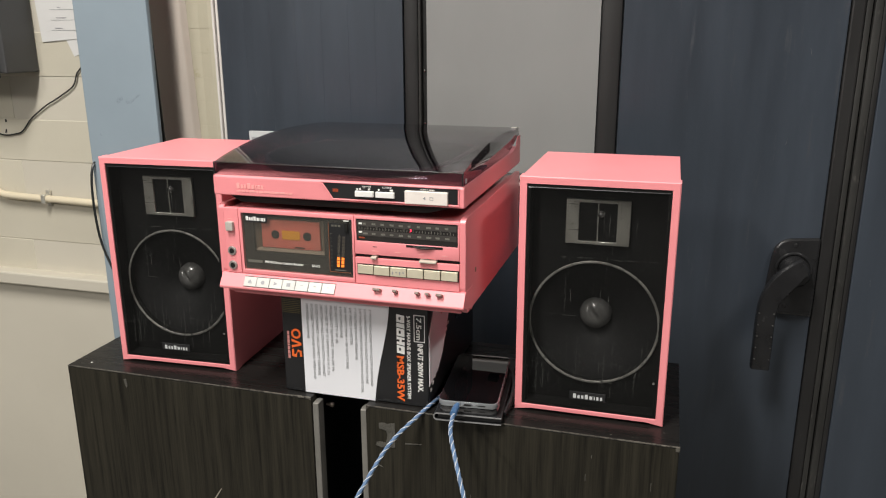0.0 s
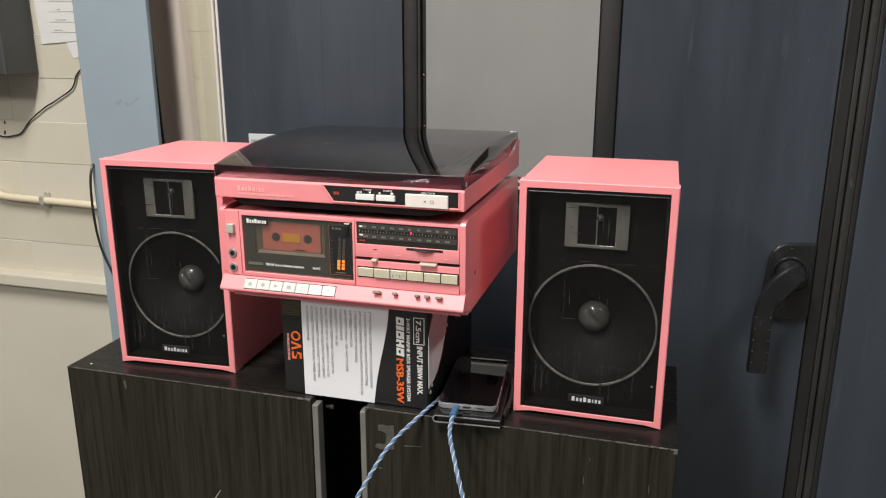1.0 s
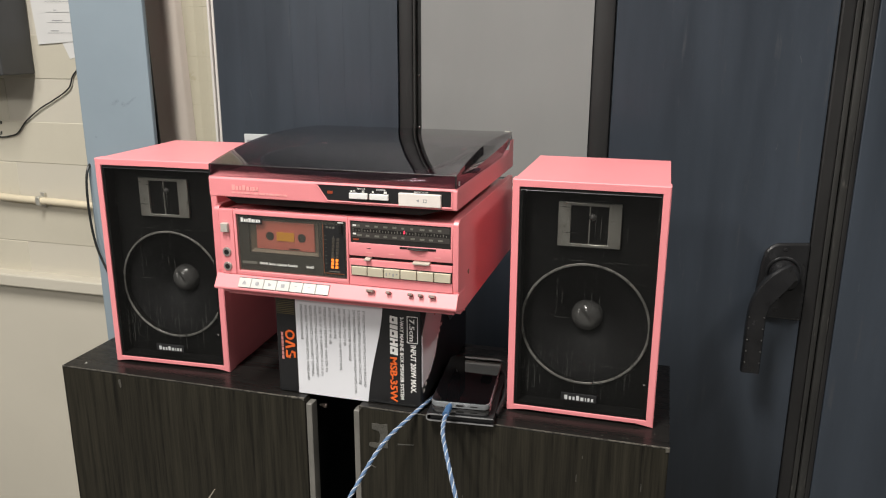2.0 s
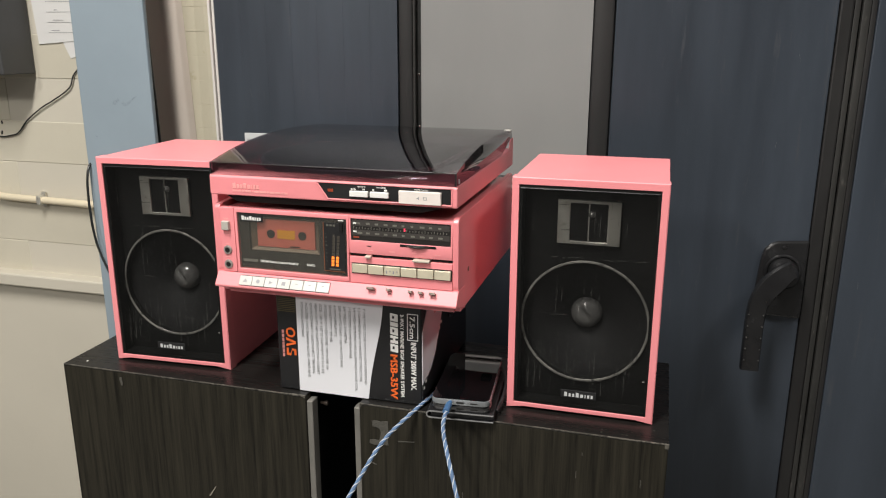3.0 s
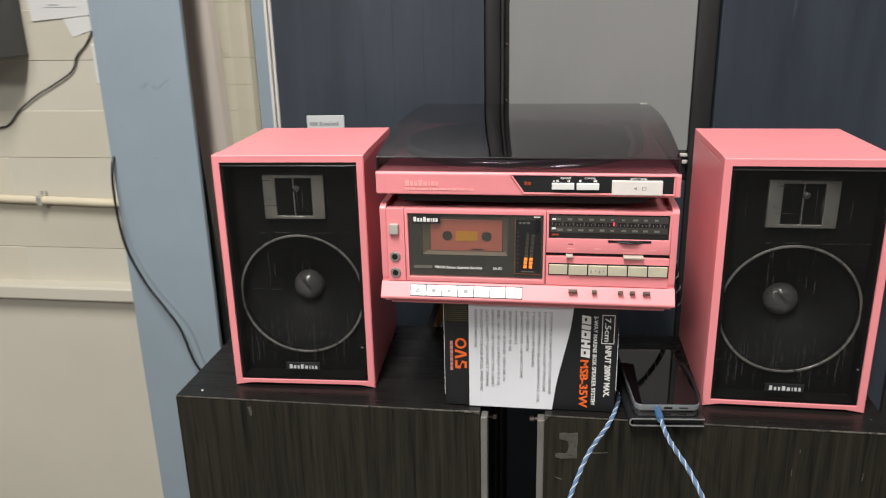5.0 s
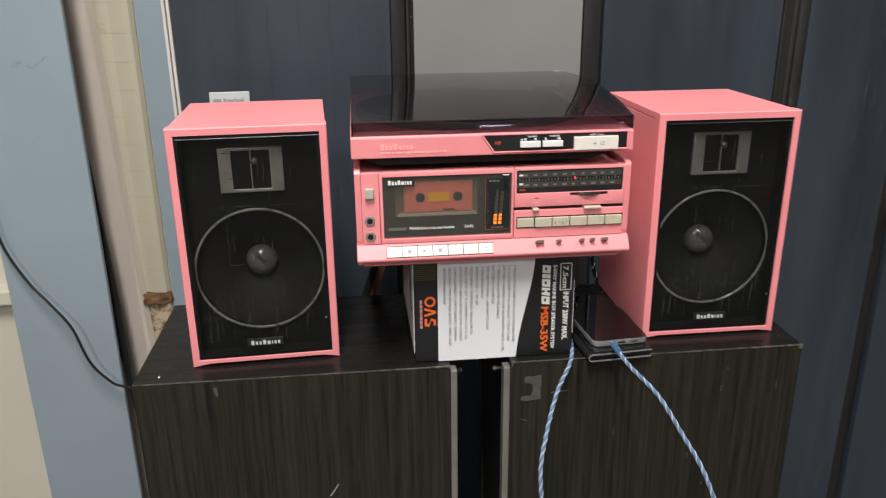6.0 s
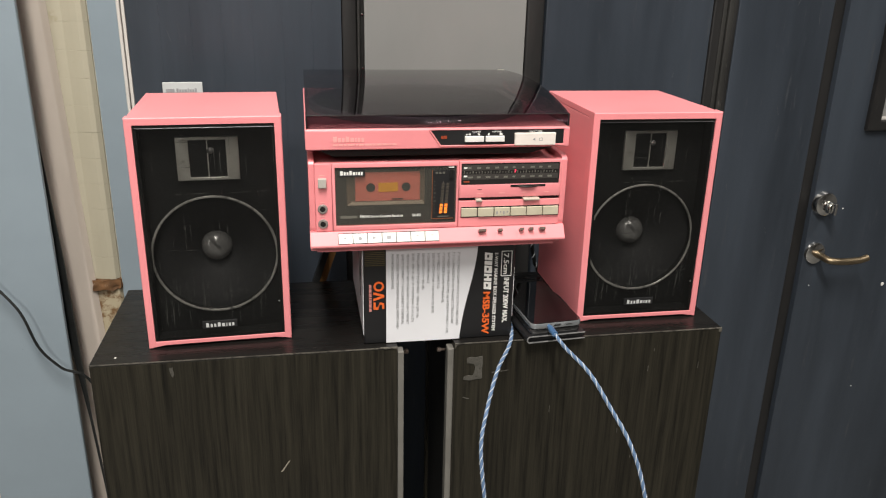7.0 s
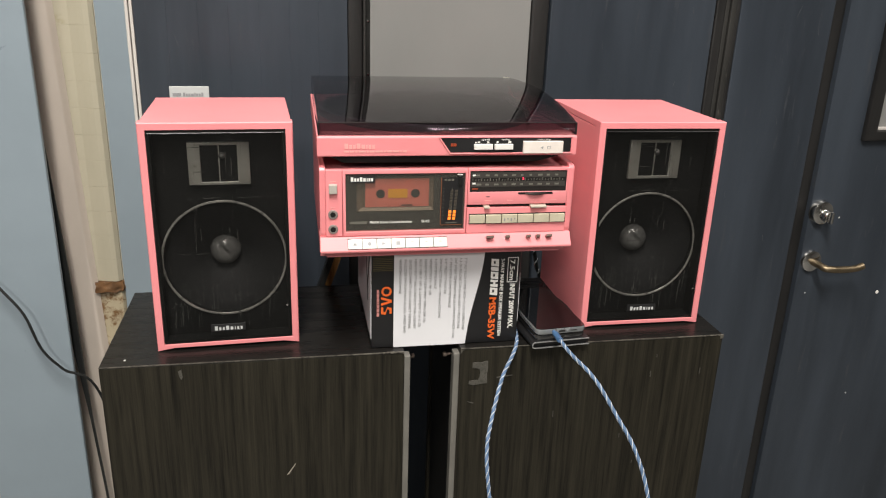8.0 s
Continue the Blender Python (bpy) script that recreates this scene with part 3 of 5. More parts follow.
for poly in ([(-0.930, 1.412), (-0.924, 1.421), (-0.919, 1.419), (-0.915, 1.425), (-0.912, 1.418), (-0.918, 1.414), (-0.923, 1.409)],
             [(-0.908, 1.413), (-0.903, 1.419), (-0.899, 1.415), (-0.893, 1.417), (-0.886, 1.421), (-0.879, 1.426), (-0.871, 1.428), (-0.880, 1.421), (-0.890, 1.413), (-0.897, 1.409), (-0.903, 1.409)],
             [(-0.977, 1.347), (-0.974, 1.350), (-0.971, 1.347), (-0.974, 1.345)], [(-0.921, 1.290), (-0.916, 1.292), (-0.915, 1.288), (-0.919, 1.287)], [(-0.919, 0.889), (-0.915, 0.890), (-0.916, 0.886)]):
    part("smudge", prism([(x - 0.006, z) for x, z in poly], 1.35685, 1.3574), SMUDGE, col, "grey smudge")
random.seed(31)
for host, lo, hi in ((leaf_1, 0.02, 0.32), (leaf_3, 0.73, 1.0), (leaf_4, 1.11, 1.27)):
    for k in range(5):
        gx, gz, gl, gs = random.uniform(lo, hi), random.uniform(0.9, 1.62), random.uniform(0.006, 0.022), random.uniform(-0.4, 0.4)
        part("scratch", turned(prism([(gx, gz), (gx + 0.0005, gz), (gx + 0.0004 + gs * gl, gz + gl), (gx + gs * gl, gz + gl)], -0.0003, 0.0002), DOORS), SCRATCH, host)
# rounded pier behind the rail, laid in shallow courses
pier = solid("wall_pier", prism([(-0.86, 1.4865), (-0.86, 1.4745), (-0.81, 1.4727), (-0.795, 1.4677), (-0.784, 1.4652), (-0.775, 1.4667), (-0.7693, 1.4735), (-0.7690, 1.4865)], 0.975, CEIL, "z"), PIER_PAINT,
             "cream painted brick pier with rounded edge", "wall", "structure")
PIER_FACE = [(-0.858, 1.4780), (-0.858, 1.4720), (-0.81, 1.4720), (-0.795, 1.4670), (-0.784, 1.4645), (-0.775, 1.4660), (-0.7685, 1.4730), (-0.7677, 1.4780)]
rng = random.Random(12)
for k in range(20):
    zb = 0.9770 + 0.0482 * k - 0.0050
    dy = rng.uniform(-0.0003, 0.0003)
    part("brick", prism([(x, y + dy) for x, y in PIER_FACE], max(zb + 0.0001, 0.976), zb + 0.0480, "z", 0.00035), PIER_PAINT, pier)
solid("wall_pier", prism([(-0.86, 1.486), (-0.86, 1.474), (-0.80, 1.472), (-0.772, 1.466), (-0.767, 1.472), (-0.766, 1.486)], 0, 0.9545, "z"), RUSTY, "rust-stained cream foot of the pier", "wall", "structure")
rb = box(-0.818, -0.767, 1.4615, 1.486, 0.955, 0.9745, 0.0)
bmesh.ops.subdivide_edges(rb, edges=rb.edges[:], cuts=9, use_grid_fill=True)
for v in rb.verts:
    v.co += noise.noise_vector(v.co * 90) * 0.0045
solid("wall_break", rb, RUST, "rusty broken edge at the foot of the pier", "wall", "structure")

# ---- cabinets ----
T = 1.10


def cabinet(name, x0, x1, inner, label):
    """A black ash cabinet; inner: +1 or -1, the side on which its grey front edge lies."""
    c = thing(name, ((x0 + x1) / 2, 0.98, 0), label, "cabinet", "pair of cabinets")
    y0, y1 = 0.864, 1.098
    part("side_panel", box(x0, x1, y0, y0 + 0.016, 0.0, T - 0.0022, 0.0006), WOOD, c)
    part("back_panel", box(x0, x1, y1 - 0.016, y1, 0.0, T - 0.0165, 0.0012), WOOD, c)
    part("top_panel", box(x0, x1, y0 - 0.0002, y1, T - 0.002, T, 0.0006), WOOD_TOP, c)
    ex = x0 if inner > 0 else x1
    part("end_panel", box(min(ex, ex + inner * 0.016), max(ex, ex + inner * 0.016), y0 + 0.0165, y1 - 0.0165, 0, T - 0.0165), WOOD, c)
    ix = x1 if inner > 0 else x0
    part("baffle", box(min(ix - inner * 0.02, ix - inner * 0.004), max(ix - inner * 0.02, ix - inner * 0.004), y0 + 0.0165, y1 - 0.0165, 0, T - 0.0165), BLACK, c)
    edge = part("edge_strip", box(min(ix, ix + inner * 0.0085) + 0.0003, max(ix, ix + inner * 0.0085), y0 + 0.002, y0 + 0.018, 0, T - 0.008, 0.0012), EDGE_GREY, c, "grey aluminium edge strip")
    kx = ix + inner * 0.009
    part("screw", turned(lathe([(0.0008, -0.005), (0.0032, -0.004), (0.0036, 0.0), (0.002, 0.0005), (0.002, 0.006)], 0, 0, 14), Matrix.Translation((kx + inner * 0.004, y0 + 0.03, T - 0.022)) @ pose(0, 0, 0, 0, 0, 90 * inner)), TAB, edge)
    part("edge_wear", box(x0 + 0.001, x1 - 0.001, y0 - 0.0006, y0 + 0.0008, T - 0.0011, T + 0.0002), WEAR, c, "pale worn front edge")
    return c


cab_l = cabinet("cabinet", -0.6685, -0.300, 1, "black ash veneered cabinet with worn edges under the speaker")
cab_r = cabinet("cabinet", -0.2265, 0.1445, -1, "black ash veneered cabinet with glue marks on its side")
# chips and marks
part("scuff", prism([(-0.578, 1.090), (-0.574, 1.091), (-0.573, 1.081), (-0.575, 1.078), (-0.577, 1.083)], 0.8632, 0.8645), TAPE, cab_l)
part("scuff", prism([(-0.453, 0.929), (-0.442, 0.945), (-0.4405, 0.9455), (-0.450, 0.930)], 0.8634, 0.8645), CHIP, cab_l)
part("chipped_corner", prism([(-0.322, 1.1004), (-0.3003, 1.1004), (-0.3003, 1.0968), (-0.303, 1.0985), (-0.309, 1.0992), (-0.316, 1.0985), (-0.319, 1.0998)], 0.8628, 0.8655), WEAR, cab_l)
part("chipped_corner", prism([(-0.226, 1.1004), (-0.219, 1.1004), (-0.222, 1.0985), (-0.2245, 1.0955), (-0.226, 1.0930)], 0.8628, 0.8655), WEAR, cab_r)
part("glue_mark", prism([(-0.2095, 1.0785), (-0.2040, 1.0795), (-0.1985, 1.0785), (-0.1890, 1.0805), (-0.1885, 1.0700), (-0.1893, 1.0610), (-0.1887, 1.0475), (-0.1985, 1.0468), (-0.2060, 1.0455), (-0.2140, 1.0475), (-0.2128, 1.0520),
     (-0.2060, 1.0530), (-0.2015, 1.0525), (-0.1995, 1.0570), (-0.1985, 1.0640), (-0.2000, 1.0690), (-0.2045, 1.0705), (-0.2095, 1.0710)], 0.8631, 0.8645), TAPE, cab_r, "grey glue residue")
part("scuff", prism([(-0.176, 1.054), (-0.155, 1.0565), (-0.154, 1.0575), (-0.176, 1.0555)], 0.8633, 0.8645), TAPE, cab_r)
part("scuff", prism([(-0.214, 1.021), (-0.208, 1.018), (-0.205, 1.018), (-0.208, 1.0195)], 0.8633, 0.8645), TAPE, cab_r)
part("corner_nick", box(0.1405, 0.1452, 0.863, 0.8655, 1.094, 1.1003, 0.0005), WEAR, cab_r)
random.seed(5)
for k in range(6):
    fx, fz = random.uniform(-0.10, 0.13), random.uniform(0.90, 1.09)
    part("scuff", box(fx, fx + 0.0008, 0.8634, 0.8645, fz, fz + random.uniform(0.003, 0.010)), TAPE, cab_r)
for k in range(8):
    fx, fy = random.uniform(-0.03, 0.13), random.uniform(0.868, 0.895)
    part("paint_fleck", box(fx, fx + 0.0016, fy, fy + 0.001, T, T + 0.0004), TAPE, cab_r)
part("paint_fleck", box(-0.6425, -0.6405, 0.879, 0.881, T, T + 0.0006), WHITE_INK, cab_l)


# ---- bookshelf speakers ----
def speaker(label):
    x0, x1, y0, y1, z0, z1 = -0.0485, 0.1255, 0.905, 1.098, T, 1.387
    cx, cz = (x0 + x1) / 2, 1.2130
    s = thing("bookshelf_speaker", (cx, (y0 + y1) / 2, T), label, "speaker", "pair of pink speakers")
    w = 0.0085
    part("cabinet_side", box(x0 + 0.0012, x0 + 0.0083, y0 + 0.018, y1, z0, z1 - 0.0090, 0.0008), PINK_SIDE, s)
    part("cabinet_side", box(x1 - 0.0083, x1 - 0.0012, y0 + 0.018, y1, z0, z1 - 0.0090, 0.0008), PINK_SIDE, s)
    part("cabinet_top", box(x0 + 0.0012, x1 - 0.0012, y0 + 0.018, y1, z1 - 0.0085, z1 - 0.0004, 0.0008), PINK, s)
    part("cabinet_bottom", box(x0 + 0.0085, x1 - 0.0085, y0 + 0.0225, y1, z0 + 0.0035, z0 + 0.013), PINK, s)
    part("cabinet_back", box(x0 + 0.0122, x1 - 0.0122, y1 - 0.010, y1 - 0.001, z0 + 0.0135, z1 - 0.0108), BLACK, s)
    # front frame with a sloped inner lip and corner feet
    ring = bmesh.new()
    loops = []
    for inset, y in ((0.0, y0 + 0.0176), (0.0, y0 + 0.0011), (0.0011, y0), (w - 0.0003, y0), (w, y0 + 0.0006), (w, y0 + 0.0176)):
        loops.append([ring.verts.new(q) for q in ((x0 + inset, y, z0 + inset), (x1 - inset, y, z0 + inset), (x1 - inset, y, z1 - inset), (x0 + inset, y, z1 - inset))])
    for a, b in zip(loops, loops[1:] + loops[:1]):
        for k in range(4):
            ring.faces.new((a[k], a[(k + 1) % 4], b[(k + 1) % 4], b[k]))
    bmesh.ops.recalc_face_normals(ring, faces=ring.faces[:])
    low = [e for e in ring.edges if abs(e.verts[0].co.z - e.verts[1].co.z) < 1e-6 and e.verts[0].co.z < z0 + 0.0025 and abs(e.verts[0].co.x - e.verts[1].co.x) > 0.1]
    cut = bmesh.ops.subdivide_edges(ring, edges=low, cuts=8)
    for v in ring.verts:
        d = min(v.co.x - x0, x1 - v.co.x)
        if v.co.z < z0 + 0.0025 and d > 0.012:
            v.co.z += 0.003
    part("front_frame", ring, PINK, s)
    # black baffle with a round opening
    bx0, bx1, bz0, bz1 = x0 + w + 0.0004, x1 - w - 0.0004, z0 + w + 0.0004, z1 - w - 0.0004
    by = y0 + 0.0215
    gy = y0 + 0.0155
    R = 0.0742
    bf = bmesh.new()
    outer, inner, back = [], [], []
    N = 64
    for k in range(N):
        a = 2 * math.pi * (k + 0.5) / N
        ca, sa = math.cos(a), math.sin(a)
        far = min((bx1 - cx) / abs(ca), ((bz1 - cz) if sa > 0 else (cz - bz0)) / abs(sa))
        outer.append(bf.verts.new((cx + ca * far, by, cz + sa * far)))
        inner.append(bf.verts.new((cx + ca * R, by, cz + sa * R)))
        back.append(bf.verts.new((cx + ca * R, by + 0.008, cz + sa * R)))
    for k in range(N):
        j = (k + 1) % N
        bf.faces.new((outer[k], outer[j], inner[j], inner[k]))
        bf.faces.new((inner[k], inner[j], back[j], back[k]))
    bmesh.ops.recalc_face_normals(bf, faces=bf.faces[:])
    part("baffle", bf, BLACK, s)
    wf = part("woofer", lathe([(R, by + 0.0075), (R - 0.004, by + 0.0085), (R - 0.012, by + 0.0095), (0.020, by + 0.034), (0.0008, by + 0.034)], cx, cz, 56, caps=False), CONE, s, "black paper woofer cone")
    cap = lathe([(0.0195, by + 0.034), (0.0190, by + 0.030), (0.0165, by + 0.0250), (0.0115, by + 0.0213), (0.0055, by + 0.0196), (0.0006, by + 0.0192)], cx, cz, 40)
    bmesh.ops.subdivide_edges(cap, edges=cap.edges[:], cuts=1, use_grid_fill=True)
    for v in cap.verts:
        # diagonal crease pressed into the cap
        u, w2 = (v.co.x - cx) * 0.80 + (v.co.z - cz) * 0.60, (v.co.z - cz) * 0.80 - (v.co.x - cx) * 0.60
        v.co.y += 0.0032 * math.exp(-(u / 0.0026) ** 2) * math.exp(-((w2 - 0.004) / 0.0085) ** 2)
        v.co.y -= 0.0012 * math.exp(-((u - 0.0055) / 0.002) ** 2) * math.exp(-((w2 - 0.004) / 0.008) ** 2)
    for f in cap.faces:
        f.smooth = True
    part("dust_cap", cap, DOME, wf, "dented grey dust cap")
    part("grille_frame", window_ring(bx0, bx1, bz0, bz1, bx0 + 0.0035, bx1 - 0.0035, bz0 + 0.0035, bz1 - 0.0035, y0 + 0.0018, by - 0.0002), BLACK, s)
    # cloth over the lower front, with its sloped top edge
    part("grille_cloth", box(bx0 + 0.0002, bx1 - 0.0002, y0 + 0.0012, y0 + 0.0016, bz0 + 0.0002, bz1 - 0.0035), GAUZE, s, "sheer black cloth with pale scuff lines")
    part("grille_edge", prism([(y0 + 0.0010, bz1 - 0.0038), (y0 + 0.0042, bz1 - 0.0004), (y0 + 0.0042, bz1 - 0.0038)], bx0 + 0.001, bx1 - 0.001, "x"), SATIN, s)
    part("woofer_ring", lathe([(R - 0.0012, gy + 0.0033), (R - 0.0006, gy + 0.0024), (R + 0.0012, gy + 0.0024), (R + 0.0018, gy + 0.0033)], cx, cz, 72, caps=False), RING, s, "thin worn silver ring")
    # tweeter: steel frame, dark horn mouth and a thin centre bar
    tx0, tx1, tz0, tz1 = cx - 0.0357, cx + 0.0357, 1.3088, 1.3605
    ty = gy + 0.0005
    tw = part("tweeter", window_ring(tx0, tx1, tz0, tz1, cx - 0.0213, cx + 0.0213, tz0 + 0.0034, tz1 - 0.0034, ty, ty + 0.004, 0.0006), FRAME, s, "brushed steel tweeter frame")
    part("horn_mouth", box(cx - 0.0213, cx + 0.0213, ty + 0.0028, ty + 0.0042, tz0 + 0.0032, tz1 - 0.0032), BLACK, tw)
    part("centre_bar", box(cx - 0.0006, cx + 0.0006, ty + 0.0012, ty + 0.0027, tz0 + 0.0032, tz1 - 0.0032), FRAME, tw)
    part("phase_dot", lathe([(0.0004, ty - 0.0012), (0.0026, ty - 0.0002), (0.0040, ty + 0.0012), (0.0044, ty + 0.0027)], cx + 0.0032, 1.3440, 18), DOME, tw)
    # badge
    bd = part("badge", box(cx - 0.0215, cx + 0.0205, y0 - 0.0004, y0 + 0.0011, 1.1225, 1.1325, 0.0005), SATIN, s, "black badge with a pale word mark")
    part("word_mark", bars([0.0034, 0.0026, 0.0024, 0.0034, 0.0034, 0.0012, 0.0024, 0.0024], 0.0054, 0.0018, (cx - 0.0170, y0 - 0.0006, 1.1244), FLAT, 0.0003, (0, 3)), LABEL, bd)
    part("screw", lathe([(0.0004, y0 + 0.0002), (0.0014, y0 + 0.0005), (0.0014, y0 + 0.0012)], cx + 0.0735, 1.1535, 10), CHROME, s)
    # rubbed lines in the cloth, broken up along their length
    rng = random.Random(8)
    marks = []
    for k in range(58):
        upright = k < 48
        if upright:
            x, z, n = rng.uniform(-0.066, 0.066), rng.uniform(1.126, 1.165) if k < 38 else rng.uniform(1.13, 1.34), rng.randint(3, 11)
        else:
            x, z, n = rng.choice((rng.uniform(0.018, 0.03), rng.uniform(-0.07, 0.03))), rng.choice((rng.uniform(1.14, 1.25), rng.uniform(1.14, 1.25), 1.296)), rng.randint(3, 9)
        for q in range(n):
            if rng.random() < 0.28:
                continue
            ln, th = rng.uniform(0.0012, 0.0046), rng.uniform(0.00010, 0.00030)
            off = q * 0.0047
            jit = rng.uniform(-0.0003, 0.0003) + q * 0.00012
            if upright:
                marks.append(box(cx + x + jit, cx + x + jit + th, y0 + 0.0009, y0 + 0.00115, z + off, z + off + ln))
            elif abs(x + off) < 0.072:
                marks.append(box(cx + x + off, cx + x + off + ln, y0 + 0.0009, y0 + 0.00115, z + jit, z + jit + th))
    part("scuff", merge(*marks), SCUFF, s, "fine pale scuff lines", "stuff")
    return s


sp_r = speaker("pink painted bookshelf speaker with scuffed black front beside the phone")
sp_l = copy_thing(sp_r, Matrix.Translation((-0.6055, 0.8990, T)) @ pose(0, 0, 0, 0, 0, 2.8) @ Matrix.Translation((0.087, 0.0965, 0)))
tagged(sp_l, "pink painted bookshelf speaker with scuffed black front, turned slightly")

# ---- cardboard box under the receiver ----
X0, X1, Y0, Y1, Z1 = -0.341, -0.149, 0.877, 1.098, 1.2305
carton = thing("cardboard_box", ((X0 + X1) / 2, (Y0 + Y1) / 2, T), "black and white printed cardboard box lying on its side", "box")
part("carton", box(X0, X1, Y0, Y1, T + 0.0003, Z1, 0.0014, 1), CARD_BLACK, carton)
panel = [(-0.313, Z1 - 0.001), (-0.1975, Z1 - 0.001)]
for k in range(1, 9):
    u = k / 9
    panel.append((-0.1975 - 0.0205 * (1 - math.cos(u * math.pi / 1.15)) / 1.92 - 0.002 * math.sin(u * math.pi), Z1 - 0.001 - u * (Z1 - T - 0.002)))
panel += [(-0.2185, T + 0.001), (-0.313, T + 0.001)]
part("white_panel", prism(panel, Y0 - 0.0006, Y0 + 0.0008), CARD_WHITE, carton)
LINES = ['3" POLY MICA CONE WITH CLOTH SURROUND', "5.3 Oz MAGNET/10 Oz MAGNET STRUCTURE", '3/4" HIGH TEMPERATURE ALUMINUM VOICE COIL', '1" POLYMIDE DOME MIDRANGE', '3/4" PIEZO TWEETER',
         "200 WATTS PEAK / 100 WATTS RMS", "4 OHM IMPEDANCE", "SENSITIVITY: 90 dB", "FREQUENCY RESPONSE: 100Hz-20K Hz", "SIZE: 100 X 187 X 124MM(W X H X D)", "HEAVY DUTY ABS CONSTRUCTION CABINET",
         "QUICK CONNECT / DISCONNECT TERMINAL", "INCLUDES TWO SPEAKER BOXES, WIRES AND", "MOUNTING HARDWARE"]
for k, body in enumerate(LINES):
    part("print_line", words(body, 0.0046, (-0.2235 - k * 0.0064, Y0 - 0.0009, 1.2212), DOWN, 0.0002, width=0.00272 * len(body)), GREY_INK, carton)
part("print_line", words("MSB-35W", 0.0125, (-0.1885, Y0 - 0.0006, 1.1655), DOWN, 0.0003, width=0.060, bold=0.0003), ORANGE_INK, carton, "orange model number")
mark = []
for zc, wd, hole in ((1.2185, 0.0095, 1), (1.2075, 0.0050, 0), (1.2010, 0.0095, 1), (1.1900, 0.0095, 0), (1.1790, 0.0098, 1)):
    xa, xb = -0.1885, -0.1787
    mark.append(prism([(xa, zc), (xa, zc - wd), (xb, zc - wd - 0.0015), (xb, zc - 0.0015)], Y0 - 0.0008, Y0 - 0.0002))
part("word_mark", merge(*mark), WHITE_INK, carton, "white slanted word mark")
part("word_mark", merge(*[box(-0.1855, -0.1832, Y0 - 0.0012, Y0 - 0.0005, z - 0.0068, z - 0.0032) for z in (1.2185, 1.2010, 1.1790)], *[box(-0.1885, -0.1850, Y0 - 0.0012, Y0 - 0.0005, z - 0.0062, z - 0.0036) for z in (1.1900,)],
     box(-0.1820, -0.1786, Y0 - 0.0012, Y0 - 0.0005, 1.1838, 1.1864)), CARD_BLACK, carton)
part("print_line", words("3-WAY MARINE BOX SPEAKER SYSTEM", 0.0062, (-0.1755, Y0 - 0.0006, 1.218), DOWN, 0.0003, width=0.108, bold=0.00008), WHITE_INK, carton)
part("print_line", words("7.5cm", 0.0088, (-0.1635, Y0 - 0.0006, 1.2165), DOWN, 0.0003, width=0.0285, bold=0.00012), WHITE_INK, carton)
fr = []
for a in ((-0.1668, -0.1660, 1.1855, 1.2195), (-0.1538, -0.1530, 1.1855, 1.2195), (-0.1662, -0.1536, 1.2188, 1.2196), (-0.1662, -0.1536, 1.1854, 1.1862)):
    fr.append(box(a[0], a[1], Y0 - 0.0009, Y0 - 0.0002, a[2], a[3]))
part("print_frame", merge(*fr), WHITE_INK, carton)
part("print_line", words("INPUT 200W MAX.", 0.0092, (-0.1620, Y0 - 0.0006, 1.1835), DOWN, 0.0003, width=0.063, bold=0.0002), WHITE_INK, carton)
xa, xb = -0.3290, -0.3155
part("word_mark", merge(lathe([(0.0040, Y0 - 0.0004), (0.0040, Y0 - 0.0008), (0.0066, Y0 - 0.0008), (0.0066, Y0 - 0.0004)], (xa + xb) / 2, 1.1790, 24, caps=False),
     prism([(xa, 1.1715), (xb, 1.1672), (xb, 1.1640), (xa, 1.1597), (xa, 1.1628), (xb - 0.0035, 1.1656), (xa, 1.1684)], Y0 - 0.0008, Y0 - 0.0002),
     prism([(xa, 1.1575), (xa + 0.0028, 1.1575), (xa + 0.0028, 1.1510), (xa + 0.0055, 1.1510), (xb - 0.0055, 1.1575), (xb, 1.1560), (xb, 1.1485), (xb - 0.0028, 1.1485), (xb - 0.0028, 1.1545), (xb - 0.0060, 1.1545), (xa + 0.0060, 1.1475), (xa, 1.1480)], Y0 - 0.0008, Y0 - 0.0002)), ORANGE_INK, carton, "orange word mark")
part("print_bar", bars([0.0045, 0.0045, 0.0045, 0.002, 0.0045, 0.0045, 0.0045], 0.0042, 0.0012, (-0.3345, Y0 - 0.0006, 1.1815), DOWN, 0.0003), DARK_RED_INK, carton)
for k in range(9):
    part("gold_line", box(-0.3395, -0.3145, Y0 - 0.0005, Y0 + 0.0002, 1.2065 + k * 0.0024, 1.2073 + k * 0.0024), GOLD_INK, carton)
# side faces
part("white_panel", prism([(0.879, 1.195), (0.905, 1.2285), (1.000, 1.2285), (0.965, 1.195), (0.935, 1.150), (0.915, 1.135), (0.879, 1.128)], X1 - 0.0006, X1 + 0.0007, "x"), CARD_WHITE, carton)
part("print_bar", merge(*[box(X1, X1 + 0.0009, 0.930 + k * 0.008, 0.9345 + k * 0.008, 1.204, 1.2085) for k in range(7)]), DARK_RED_INK, carton)
part("print_bar", merge(*[box(X1, X1 + 0.0009, 0.884 + k * 0.0075, 0.8885 + k * 0.0075, 1.119 + k * 0.006, 1.1225 + k * 0.006) for k in range(11)]), WHITE_INK, carton)
part("white_panel", box(X0 - 0.0008, X0 + 0.0006, Y0 + 0.003, Y1 - 0.02, T + 0.012, Z1 - 0.002), CARD_WHITE, carton)
